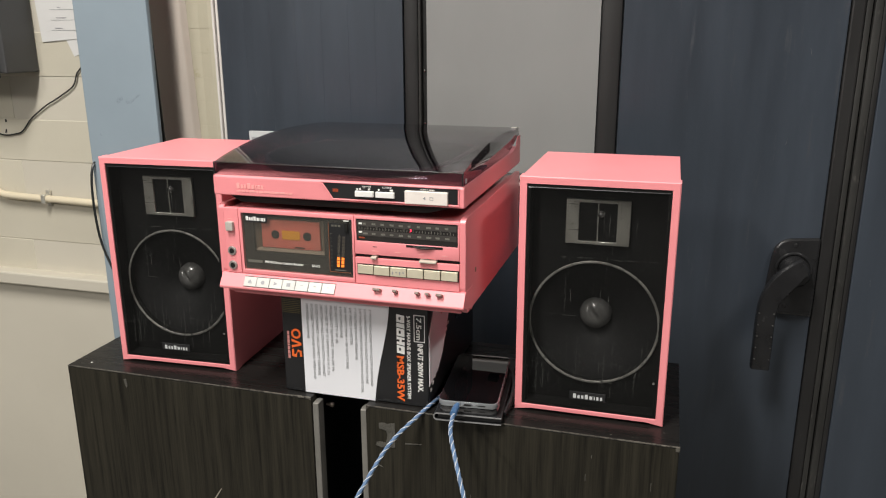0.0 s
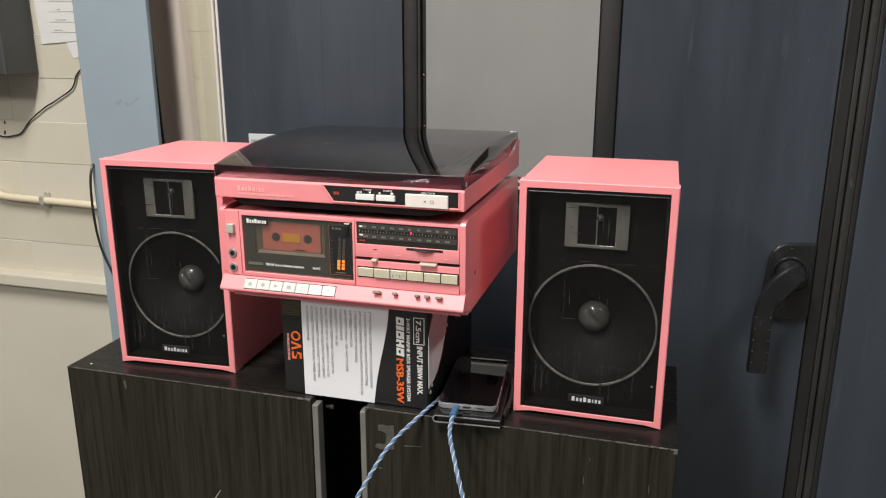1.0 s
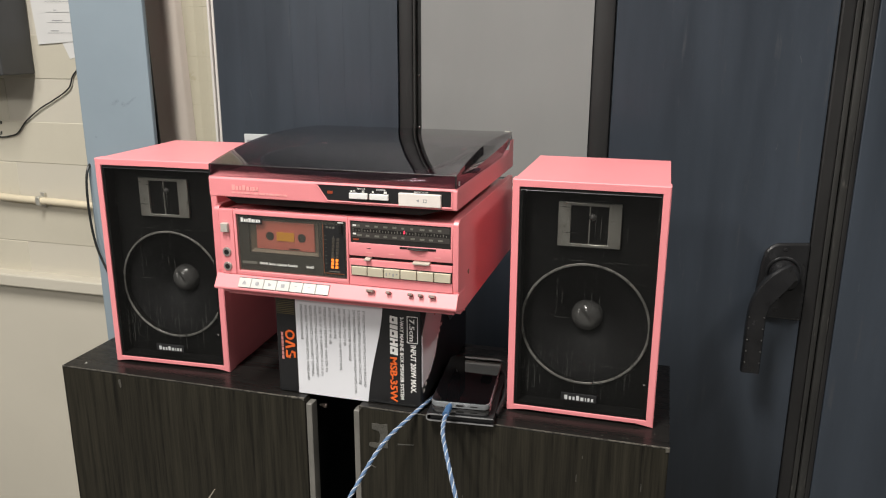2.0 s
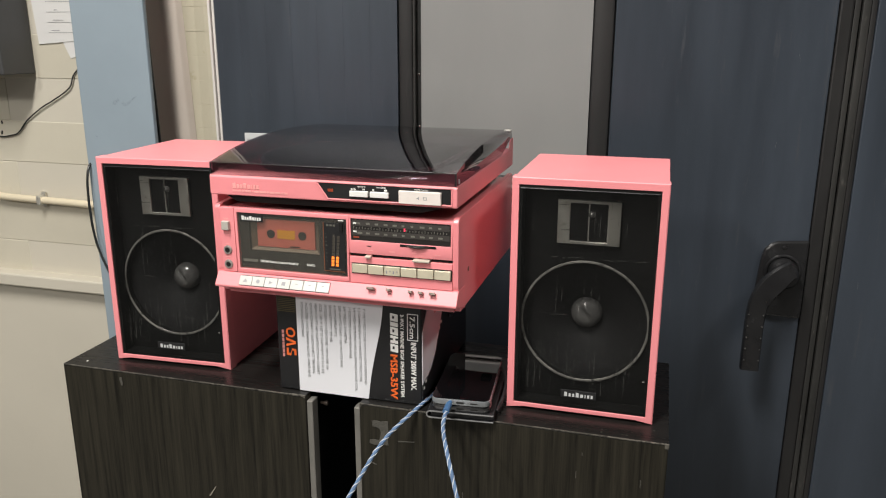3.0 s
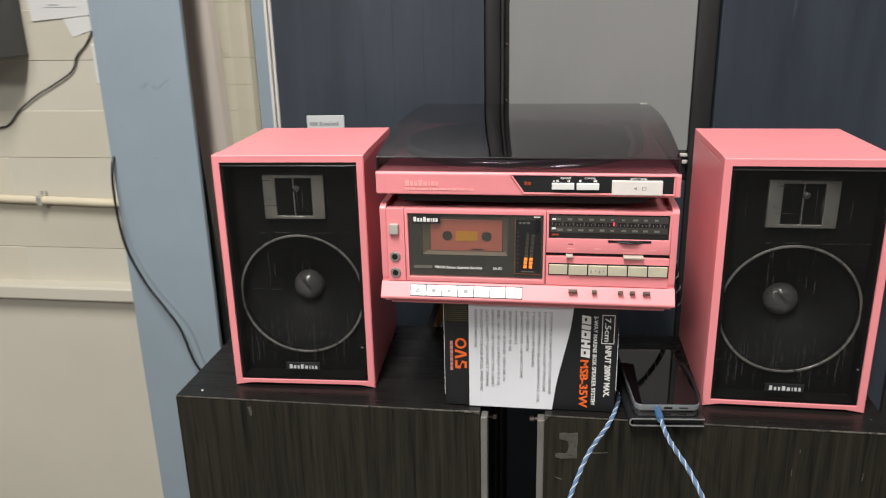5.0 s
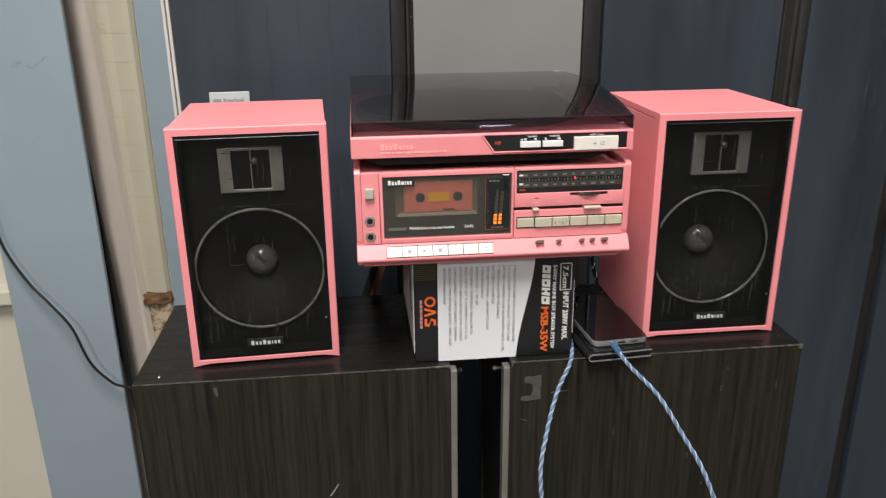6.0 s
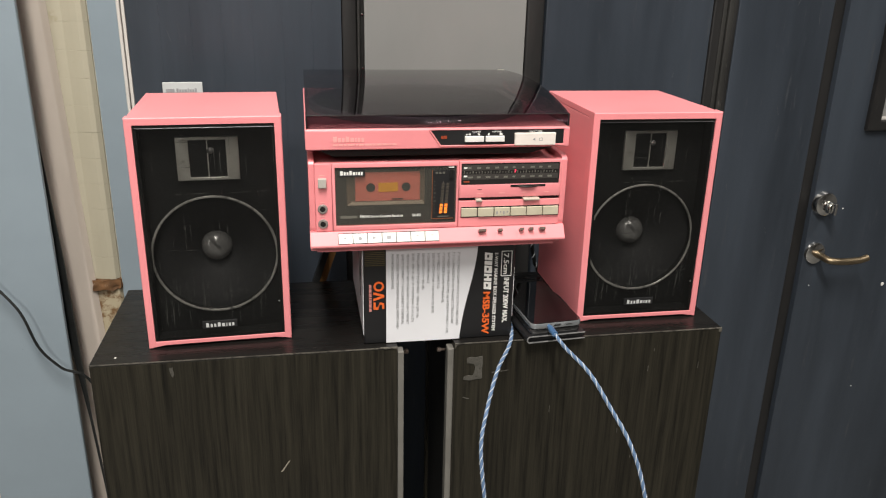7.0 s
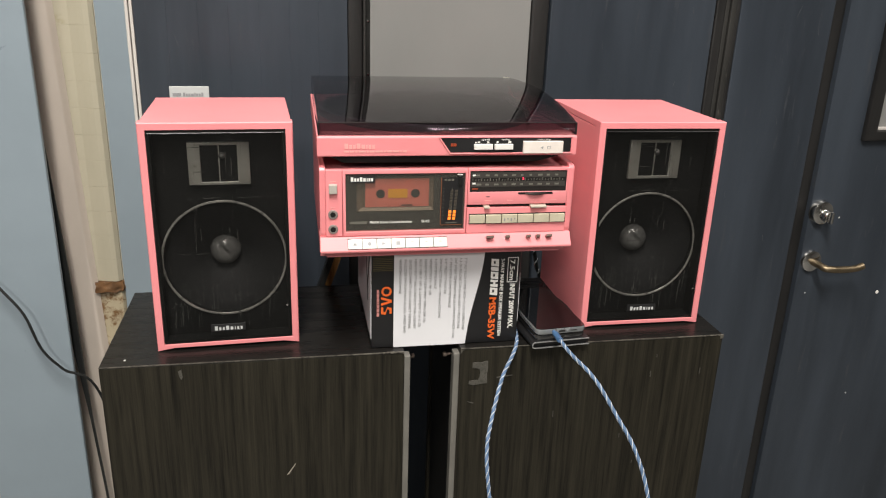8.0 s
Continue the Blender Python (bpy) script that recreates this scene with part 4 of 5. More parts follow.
part("print_bar", merge(prism([(0.89, 1.222), (0.90, 1.222), (0.93, 1.165), (0.922, 1.165)], X0 - 0.0012, X0, "x"), prism([(0.935, 1.205), (0.945, 1.205), (0.922, 1.150), (0.915, 1.152)], X0 - 0.0012, X0, "x")), CARD_BLACK, carton)
part("tape", prism([(0.985, 1.2290), (1.060, 1.2290), (1.062, 1.190), (1.040, 1.170), (1.000, 1.172), (0.985, 1.195)], X1 + 0.001, X1 + 0.0016, "x"), PINK_TAPE, carton, "strip of clear tape")

# ---- cassette receiver ----
RX0, RX1, RY0, RY1 = -0.4035, -0.0975, 0.853, 1.165
rec = thing("cassette_receiver", ((RX0 + RX1) / 2, 1.0, 1.231), "pink painted stereo cassette receiver standing on a cardboard box", "stereo receiver")
part("body", box(RX0 + 0.007, RX1 - 0.007, RY0 + 0.010, RY1, 1.2318, 1.3395, 0.001), PINK_SIDE, rec)
for a, b in ((RX0, RX0 + 0.0068), (RX1 - 0.0068, RX1)):
    prof = [(RY0 + 0.001, 1.2655), (RY0 + 0.0005, 1.3410), (RY0 + 0.003, 1.3440), (RY0 + 0.010, 1.3460), (RY1, 1.3460), (RY1, 1.233), (RY0 + 0.012, 1.233)]
    part("side_cheek", prism(prof, a, b, "x", 0.0008), PINK_SIDE, rec)
# front fascia with openings for the deck and the dial
F0 = RY0
part("left_panel", box(RX0 + 0.0069, -0.3775, F0, F0 + 0.0098, 1.2612, 1.3415, 0.0006), PINK, rec)
part("deck_bezel", window_ring(-0.3770, -0.2295, 1.2612, 1.3415, -0.3735, -0.2320, 1.2665, 1.3363, F0, F0 + 0.0098, 0.0006), PINK, rec)
part("dial_bezel", window_ring(-0.2288, RX1 - 0.0069, 1.2970, 1.3415, -0.2265, -0.1065, 1.3125, 1.3383, F0, F0 + 0.0098, 0.0005), PINK, rec)
part("button_panel", box(-0.2288, RX1 - 0.0069, F0, F0 + 0.0098, 1.2612, 1.2930, 0.0005), PINK, rec)
part("groove", box(-0.2288, RX1 - 0.0069, F0 + 0.004, F0 + 0.0097, 1.2931, 1.2969), BLACK, rec, "dark slider groove")
# deck window
deck = part("cassette_deck", box(-0.3733, -0.2322, F0 + 0.0085, F0 + 0.0097, 1.2667, 1.3362), DECK, rec, "dark cassette well behind a smoked window")
part("deck_surround", window_ring(-0.3733, -0.2322, 1.2667, 1.3362, -0.3605, -0.2690, 1.2890, 1.3318, F0 + 0.0048, F0 + 0.0086), SATIN, deck)
part("deck_edge", prism([(-0.3545, 1.2940), (-0.2715, 1.2940), (-0.2692, 1.2900), (-0.3590, 1.2900)], F0 + 0.0055, F0 + 0.0084), DECK_EDGE, deck)
cas = part("cassette", box(-0.3505, -0.2745, F0 + 0.0060, F0 + 0.0084, 1.2945, 1.3290, 0.0008), CASSETTE, deck, "salmon cassette with a yellow label")
part("cassette_label", box(-0.3235, -0.3005, F0 + 0.0054, F0 + 0.0061, 1.3058, 1.3165), YELLOW, deck)
for hx in (-0.3325, -0.2910):
    part("hub", lathe([(0.0025, F0 + 0.0058), (0.0052, F0 + 0.0054), (0.0054, F0 + 0.0062)], hx, 1.3110, 20), SATIN, deck)
part("cassette_mark", box(-0.308, -0.2945, F0 + 0.0056, F0 + 0.0061, 1.2958, 1.2974), SATIN, deck)
part("window", box(-0.3732, -0.2323, F0 + 0.0012, F0 + 0.0022, 1.2668, 1.3361), WINDOW, deck, "smoked deck window")
part("word_mark", bars([0.0030, 0.0023, 0.0021, 0.0029, 0.0030, 0.0011, 0.0021, 0.0021], 0.0050, 0.0010, (-0.3675, F0 + 0.0009, 1.3275), FLAT, 0.0003, (0, 3)), WHITE_INK, deck)
part("word_plate", box(-0.3690, -0.3395, F0 + 0.0010, F0 + 0.0013, 1.3258, 1.3342), SATIN, deck)
part("print_line", words("FM/AM Stereo Cassette Receiver", 0.0042, (-0.3455, F0 + 0.0009, 1.2762), FLAT, 0.0002, width=0.0505, bold=0.00007), WHITE_INK, deck)
part("print_line", words("SA-K2", 0.0042, (-0.2840, F0 + 0.0009, 1.2762), FLAT, 0.0002, width=0.0098, bold=0.00007), WHITE_INK, deck)
part("print_frame", merge(box(-0.3685, -0.3490, F0 + 0.0007, F0 + 0.0011, 1.2758, 1.2790)), DIM_INK, deck)
# level meter
vm = part("level_meter", box(-0.2610, -0.2345, F0 + 0.0007, F0 + 0.0012, 1.2725, 1.3310), SATIN, deck, "dark level meter with orange lamps")
part("meter_line", merge(box(-0.2612, -0.2606, F0 + 0.0003, F0 + 0.0008, 1.2725, 1.3315), box(-0.2612, -0.2350, F0 + 0.0003, F0 + 0.0008, 1.2723, 1.2728)), DIM_AMBER, vm)
part("meter_line", merge(*[box(-0.2592, -0.2575 + 0.0006 * (k % 2), F0 + 0.0003, F0 + 0.0008, 1.2795 + k * 0.0048, 1.2800 + k * 0.0048) for k in range(9)], box(-0.2480, -0.2476, F0 + 0.0003, F0 + 0.0008, 1.286, 1.318)), DIM_INK, vm)
for k in range(9):
    for lx in (-0.2522, -0.2466):
        lit = k < 3
        z = 1.2790 + k * 0.0042
        part("meter_lamp", prism([(lx + k * 0.0003, z), (lx + 0.0034 + k * 0.0003, z), (lx + 0.0037 + k * 0.0003, z + 0.0031), (lx + 0.0003 + k * 0.0003, z + 0.0032)], F0 + 0.0002, F0 + 0.0008), LED_ORANGE if lit else LED_DIM, vm)
part("print_bar", merge(*[box(-0.2572 + k * 0.0042, -0.2545 + k * 0.0042, F0 + 0.0003, F0 + 0.0008, 1.3270, 1.3292) for k in range(3)]), DIM_INK, vm)
part("meter_knob", box(-0.2405, -0.2365, F0 - 0.0012, F0 + 0.0008, 1.3215, 1.3325, 0.0004), BLACK, vm)
part("print_bar", box(-0.2420, -0.2355, F0 + 0.0003, F0 + 0.0008, 1.3340, 1.3352), WHITE_INK, vm)
part("print_bar", box(-0.2545, -0.2410, F0 + 0.0003, F0 + 0.0008, 1.2745, 1.2756), DIM_INK, vm)
# tuner dial
dial = part("tuner_dial", box(-0.2264, -0.1066, F0 + 0.0012, F0 + 0.0080, 1.3126, 1.3382), DIAL, rec, "black tuner dial with faint scale")
for za, zb in ((1.3298, 1.3368), (1.3188, 1.3252)):
    part("scale_band", box(-0.2250, -0.1080, F0 + 0.0009, F0 + 0.0012, za, zb), DIAL_BAND, dial, "dark grey scale band")
part("scale_divider", merge(*[box(-0.2140 + k * 0.0108, -0.2134 + k * 0.0108, F0 + 0.0007, F0 + 0.0013, 1.3252, 1.3298) for k in range(10)]), DIAL_BAND, dial)
tick = []
random.seed(3)
for row, z in ((0, 1.3318), (1, 1.3205)):
    for k in range(10):
        x = -0.2185 + k * 0.0108
        tick.append(box(x, x + random.uniform(0.003, 0.006), F0 + 0.0008, F0 + 0.0013, z, z + 0.0022))
part("scale_print", merge(*tick), DIM_INK, dial)
part("scale_print", merge(*[box(-0.2235 + k * 0.0036, -0.2228 + k * 0.0036, F0 + 0.0008, F0 + 0.0013, 1.3262, 1.3282 if k % 3 else 1.3292) for k in range(32)]), DIM_INK, dial)
part("scale_print", merge(box(-0.2235, -0.2195, F0 + 0.0008, F0 + 0.0013, 1.3320, 1.3340), box(-0.2235, -0.2195, F0 + 0.0008, F0 + 0.0013, 1.3220, 1.3240), ), WHITE_INK, dial)
part("scale_print", box(-0.2235, -0.2165, F0 + 0.0008, F0 + 0.0013, 1.3155, 1.3172), AMBER, dial)
part("tuning_lamp", box(-0.1618, -0.1604, F0 + 0.0006, F0 + 0.0013, 1.3268, 1.3302), LED_RED, dial, "red tuning lamp")
wh = part("tuning_wheel", merge(lathe([(0.012, 1.3088), (0.0205, 1.3092), (0.0208, 1.3105), (0.0205, 1.3118), (0.012, 1.3121)], -0.1450, 0, 40, "z", F0 + 0.0165)), SATIN, rec, "black tuning wheel edge")
part("wheel_rim", merge(lathe([(0.0195, 1.3100), (0.0213, 1.3101), (0.0213, 1.3109), (0.0195, 1.3110)], -0.1450, 0, 40, "z", F0 + 0.0165)), CHROME, wh)
part("print_bar", box(-0.2065, -0.2015, F0 - 0.0003, F0 + 0.0002, 1.3065, 1.3072), SATIN, rec)
part("wheel_slot", box(-0.1665, -0.1235, F0 - 0.0004, F0 + 0.0002, 1.3092, 1.3118), BLACK, rec)
part("print_bar", merge(*[box(x, x + w, F0 - 0.0002, F0 + 0.0002, 1.3015, 1.3023) for x, w in ((-0.2075, 0.008), (-0.180, 0.007), (-0.152, 0.006), (-0.125, 0.007))]), PALE_INK, rec)
# sliders in the groove
for x, w in ((-0.2085, 0.0070), (-0.1505, 0.0200)):
    sl = part("slider", prism([(F0 - 0.0045, 1.2930), (F0 - 0.0045, 1.2952), (F0 + 0.005, 1.2962), (F0 + 0.005, 1.2928)], x, x + w, "x", 0.0005), SLIDER, rec, "cream slider knob")
# row of selector buttons
for k in range(6):
    x = -0.2255 + k * 0.0201
    part("selector_button", box(x, x + 0.0190, F0 - 0.0016 - (0.0012 if k else 0), F0 + 0.002, 1.2740, 1.2845, 0.0005), CHAMPAGNE, rec, "champagne metal push button")
part("button_mark", merge(*[box(-0.1830 + k * 0.0042, -0.1815 + k * 0.0042, F0 - 0.0031, F0 - 0.0027, 1.2765 + (k % 2) * 0.002, 1.2800) for k in range(4)]), GREY_INK, rec)
part("button_shade", box(-0.2262, -0.1048, F0 - 0.0004, F0 + 0.0003, 1.2728, 1.2858), BLACK, rec, "dark button recess")
# left side controls
part("power_button", box(-0.3930, -0.3835, F0 - 0.0045, F0 + 0.001, 1.3140, 1.3250, 0.0008), GREYBTN, rec, "grey power button")
part("print_bar", merge(box(-0.3915, -0.3850, F0 - 0.0003, F0 + 0.0002, 1.3275, 1.3283), box(-0.3925, -0.3845, F0 - 0.0003, F0 + 0.0002, 1.3095, 1.3103), box(-0.3910, -0.3860, F0 - 0.0003, F0 + 0.0002, 1.2960, 1.2967), box(-0.3915, -0.3850, F0 - 0.0003, F0 + 0.0002, 1.2793, 1.2800)), PALE_INK, rec)
for jz in (1.2885, 1.2705):
    jk = part("jack_socket", lathe([(0.0030, F0 + 0.001), (0.0032, F0 - 0.0016), (0.0050, F0 - 0.0016), (0.0057, F0 - 0.0008), (0.0058, F0 + 0.001)], -0.3885, jz, 28), JACK, rec, "silver headphone socket")
    part("jack_hole", lathe([(0.0003, F0 - 0.0018), (0.0031, F0 - 0.0018), (0.0031, F0 + 0.0005)], -0.3885, jz, 24), BLACK, jk)
# sloping lip below the front
lipprof = [(F0 + 0.0096, 1.2610), (F0 - 0.0005, 1.2605), (F0 - 0.0100, 1.2462), (F0 - 0.0095, 1.2436), (F0 + 0.0120, 1.2382), (F0 + 0.0300, 1.2318), (F0 + 0.0300, 1.2600)]
part("front_lip", prism(lipprof, RX0 - 0.0005, RX1 + 0.0005, "x", 0.0007), PINK, rec)
ang = math.atan2(1.2605 - 1.2462, 0.0095)
part("key_recess", turned(box(-0.3719, -0.2527, -0.0149, -0.0016, -0.001, 0.0011), Matrix.Translation((0, F0 - 0.0002, 1.2595)) @ Matrix.Rotation(ang, 4, "X")), BLACK, rec)
for k in range(7):
    x = -0.3715 + k * 0.0170
    y, z = F0 - 0.0002, 1.2595
    b = box(x, x + 0.0165, -0.0146, -0.0026, -0.001, 0.0024, 0.0004)
    m = Matrix.Translation((0, y, z)) @ Matrix.Rotation(ang, 4, "X")
    part("deck_key", turned(b, m), SILVER, rec, "silver cassette key")
    kx, ky = x + 0.0080, -0.0086
    if k == 0:
        s0 = merge(prism([(kx - 0.0026, ky - 0.0006), (kx + 0.0026, ky - 0.0006), (kx, ky + 0.0024)], 0.0022, 0.0026, "z"), box(kx - 0.0026, kx + 0.0026, ky - 0.0022, ky - 0.0012, 0.0022, 0.0026))
    elif k == 1:
        s0 = lathe([(0.0003, 0.0026), (0.0024, 0.0026), (0.0024, 0.0022)], kx, 0, 20, "z", ky)
    elif k == 2:
        s0 = prism([(kx - 0.0022, ky - 0.0024), (kx + 0.0028, ky), (kx - 0.0022, ky + 0.0024)], 0.0022, 0.0026, "z")
    elif k == 3:
        s0 = box(kx - 0.0024, kx + 0.0024, ky - 0.0022, ky + 0.0022, 0.0022, 0.0026)
    else:
        s0 = box(kx - 0.0016, kx + 0.0016, ky + 0.0006, ky + 0.0014, 0.0022, 0.0026)
    part("key_mark", turned(s0, m), GREY_INK, rec)
for x, w in ((-0.2055, 0.010), (-0.1815, 0.006), (-0.1550, 0.006), (-0.1430, 0.006), (-0.1300, 0.008)):
    part("lever_slot", turned(box(x - 0.001, x + w + (0.005 if w > 0.009 else 0.001), -0.0062, -0.0030, -0.001, 0.0004), Matrix.Translation((0, F0 - 0.0002, 1.2598)) @ Matrix.Rotation(ang, 4, "X")), BLACK, rec)
    part("slide_lever", turned(prism([(-0.0066, 0.0), (-0.0072, 0.0075), (-0.0042, 0.0082), (-0.0036, 0.0)], x + 0.0005, x + w - 0.0005, "x", 0.0003), Matrix.Translation((0, F0 - 0.0002, 1.2598)) @ Matrix.Rotation(ang, 4, "X")), TAB, rec, "small metal slide lever")
part("side_screw", turned(lathe([(0.0004, -0.0006), (0.0030, -0.0004), (0.0035, 0.001)], 0, 0, 16), Matrix.Translation((RX1, 0.90, 1.275)) @ pose(0, 0, 0, 0, 0, 90)), BRASS, rec)
part("back_foot", merge(box(RX0 + 0.02, RX0 + 0.035, RY1 - 0.035, RY1 - 0.02, 1.2250, 1.2317), box(RX1 - 0.035, RX1 - 0.02, RY1 - 0.035, RY1 - 0.02, 1.2250, 1.2317)), BLACK, rec)

# ---- turntable ----
TX0, TX1, TY0, TY1 = -0.4055, -0.0985, 0.851, 1.172
tt = thing("turntable", ((TX0 + TX1) / 2, 1.02, 1.3475), "pink painted turntable with closed smoked lid", "turntable")
part("base", prism([(TY0, 1.3575), (TY0, 1.3795), (TY0 + 0.002, 1.3815), (TY1, 1.3815), (TY1, 1.3575)], TX0, TX1, "x", 0.0012), PINK, tt)
part("hinge_cheek", prism([(1.118, 1.3812), (1.144, 1.3856), (1.151, 1.3955), (1.154, 1.3978), (TY1, 1.3978), (TY1, 1.3812)], TX1 - 0.0014, TX1, "x", 0.0004), PINK, tt)
part("underside", prism([(TX0 + 0.012, 1.3573), (TX1 - 0.010, 1.3573), (TX1 - 0.045, 1.3480), (TX0 + 0.030, 1.3480)], TY0 + 0.010, TY1 - 0.01), BLACK, tt, "black sloped underside")
for fx in (TX0 + 0.04, TX1 - 0.055):
    for fy in (TY0 + 0.11, TY1 - 0.04):
        part("foot", lathe([(0.011, 1.3400), (0.012, 1.3405), (0.012, 1.3482)], fx, 0, 20, "z", fy), BLACK, tt)
# platter below the lid
pl = part("platter", lathe([(0.0005, 1.3915), (0.1300, 1.3915), (0.1335, 1.3915), (0.1340, 1.3913), (0.1345, 1.3822), (0.130, 1.3818)], -0.260, 0, 72, "z", 1.001), MAT, tt, "black platter with metal rim")
part("platter_rim", lathe([(0.1384, 1.3820), (0.1386, 1.3826), (0.1388, 1.3885), (0.1387, 1.3905), (0.1384, 1.3910), (0.1380, 1.3912), (0.1345, 1.3912)], -0.260, 0, 96, "z", 1.001, caps=False), PLATTER, pl)
# lid: domed top from front to back, thin walls
prof = []
for k in range(15):
    u = k / 14
    prof.append((TY0 + 0.0015 + u * 0.314, 1.3960 + 0.0115 * math.sin(math.pi * u ** 0.85) + 0.013 * u))
lid = bmesh.new()
lx0, lx1 = TX0 + 0.0016, TX1 - 0.0016
a = [lid.verts.new((lx0, y, z)) for y, z in prof]
b = [lid.verts.new((lx1, y, z)) for y, z in prof]
for i in range(len(prof) - 1):
    lid.faces.new((a[i], b[i], b[i + 1], a[i + 1]))
fl, fr2 = lid.verts.new((lx0, TY0 + 0.0015, 1.3818)), lid.verts.new((lx1, TY0 + 0.0015, 1.3818))
lid.faces.new((fl, fr2, b[0], a[0]))
kl, kr = lid.verts.new((lx0, 1.094, 1.3818)), lid.verts.new((lx1, 1.094, 1.3818))
ml, mr2 = lid.verts.new((lx0, 1.1665, 1.3985)), lid.verts.new((lx1, 1.1665, 1.3985))
lid.faces.new([fl, *a, ml, kl])
lid.faces.new([fr2, *b, mr2, kr])
lid.faces.new((a[-1], b[-1], mr2, ml))
bmesh.ops.recalc_face_normals(lid, faces=lid.faces[:])
lid_ob = part("lid", lid, LID, tt, "smoked clear acrylic lid")
mod = lid_ob.modifiers.new("thick", "SOLIDIFY")
mod.thickness, mod.offset = 0.0022, -1
edge = merge(tube([Vector((lx0, TY0 + 0.0012, 1.3962)), Vector((lx1, TY0 + 0.0012, 1.3962))], 0.0006, 6), box(lx1 - 0.0016, lx1 + 0.0003, TY0 + 0.0003, TY0 + 0.002, 1.3820, 1.3960),
             box(lx0 - 0.0003, lx0 + 0.0010, TY0 + 0.0003, TY0 + 0.002, 1.3820, 1.3960))
part("lid_edge", edge, SATIN, lid_ob)
part("lid_clip", box(lx1 - 0.0004, lx1 + 0.0008, TY0 + 0.010, TY0 + 0.014, 1.3835, 1.3885, 0.0003), LABEL, tt)
part("hinge", box(TX1 - 0.012, TX1 - 0.002, 1.158, 1.168, 1.4045, 1.4098, 0.001), FRAME, tt)
# tonearm box seen dimly under the lid
part("arm_rest", box(-0.150, -0.118, 1.03, 1.13, 1.3816, 1.3930, 0.002), SATIN, tt)
part("tonearm", tube([Vector((-0.135, 1.06, 1.394)), Vector((-0.136, 0.95, 1.394)), Vector((-0.145, 0.90, 1.392))], 0.0028, 8), FRAME, tt)
# control strip
FT = TY0
strip = part("control_panel", prism([(-0.2640, 1.3785), (-0.1060, 1.3785), (-0.1060, 1.3615), (-0.2520, 1.3615)], FT - 0.0004, FT + 0.0015), SATIN, tt, "black slanted control panel")
rim = []
for p, q in (((-0.2660, 1.3795), (-0.1045, 1.3795)), ((-0.1045, 1.3795), (-0.1045, 1.3603)), ((-0.1045, 1.3603), (-0.2525, 1.3603)), ((-0.2525, 1.3603), (-0.2660, 1.3795))):
    rim.append(tube([Vector((p[0], FT - 0.0004, p[1])), Vector((q[0], FT - 0.0004, q[1]))], 0.0010, 6))
part("panel_rim", merge(*rim), PINK, strip)
for x in (-0.2245, -0.2000):
    part("push_button", box(x, x + 0.0222, FT - 0.0035, FT + 0.001, 1.3650, 1.3715, 0.0006), WHITE_INK, tt, "white push button")
part("start_button", box(-0.1655, -0.1165, FT - 0.0040, FT + 0.001, 1.3603, 1.3748, 0.0007), CREAM, tt, "wide cream start button")
part("print_line", words("start / stop", 0.0030, (-0.1480, FT - 0.0008, 1.3757), FLAT, 0.0002, width=0.016), WHITE_INK, strip)
part("print_line", words("speed", 0.0034, (-0.2160, FT - 0.0008, 1.3757), FLAT, 0.0002, width=0.010), WHITE_INK, strip)
part("print_line", words("cueing", 0.0034, (-0.1925, FT - 0.0008, 1.3757), FLAT, 0.0002, width=0.011), WHITE_INK, strip)
part("print_line", words("45", 0.0030, (-0.2205, FT - 0.0008, 1.3725), FLAT, 0.0002, bold=0.0001), WHITE_INK, strip)
part("print_line", words("33", 0.0030, (-0.2095, FT - 0.0008, 1.3725), FLAT, 0.0002, bold=0.0001), WHITE_INK, strip)
part("print_bar", merge(box(-0.1975, -0.1955, FT - 0.001, FT - 0.0005, 1.3725, 1.3745), box(-0.1835, -0.1800, FT - 0.001, FT - 0.0005, 1.3725, 1.3745), box(-0.2235, -0.2215, FT - 0.001, FT - 0.0005, 1.3725, 1.374)), WHITE_INK, strip)
part("indicator", merge(box(-0.2520, -0.2490, FT - 0.001, FT - 0.0005, 1.3688, 1.3722), box(-0.2485, -0.2455, FT - 0.001, FT - 0.0005, 1.3688, 1.3722)), AMBER, strip, "dim amber speed sign")
part("button_mark", merge(prism([(-0.1445, 1.3675), (-0.1415, 1.3692), (-0.1415, 1.3658)], FT - 0.0043, FT - 0.0039), box(-0.1365, -0.1360, FT - 0.0043, FT - 0.0039, 1.3658, 1.3692), box(-0.1330, -0.1325, FT - 0.0043, FT - 0.0039, 1.3658, 1.3692),
     box(-0.1365, -0.1325, FT - 0.0043, FT - 0.0039, 1.3688, 1.3692), box(-0.1365, -0.1325, FT - 0.0043, FT - 0.0039, 1.3658, 1.3662)), GREY_INK, tt)
part("word_mark", bars([0.0040, 0.0030, 0.0028, 0.0038, 0.0040, 0.0014, 0.0028, 0.0028], 0.0060, 0.0014, (-0.3745, FT - 0.0003, 1.3665), FLAT, 0.0003, (0, 3)), PALE_INK, tt, "faded pale word mark")
random.seed(9)
part("print_bar", bars([random.uniform(0.002, 0.009) for k in range(12)], 0.0020, 0.0012, (-0.3750, FT - 0.0003, 1.3622), FLAT, 0.0002, range(12)), PALE_INK, tt)

# ---- phones in an open folio case ----
PH = Matrix.Translation((-0.0945, 0.8535, T)) @ pose(0, 0, 0, 0, 0, 5.0)


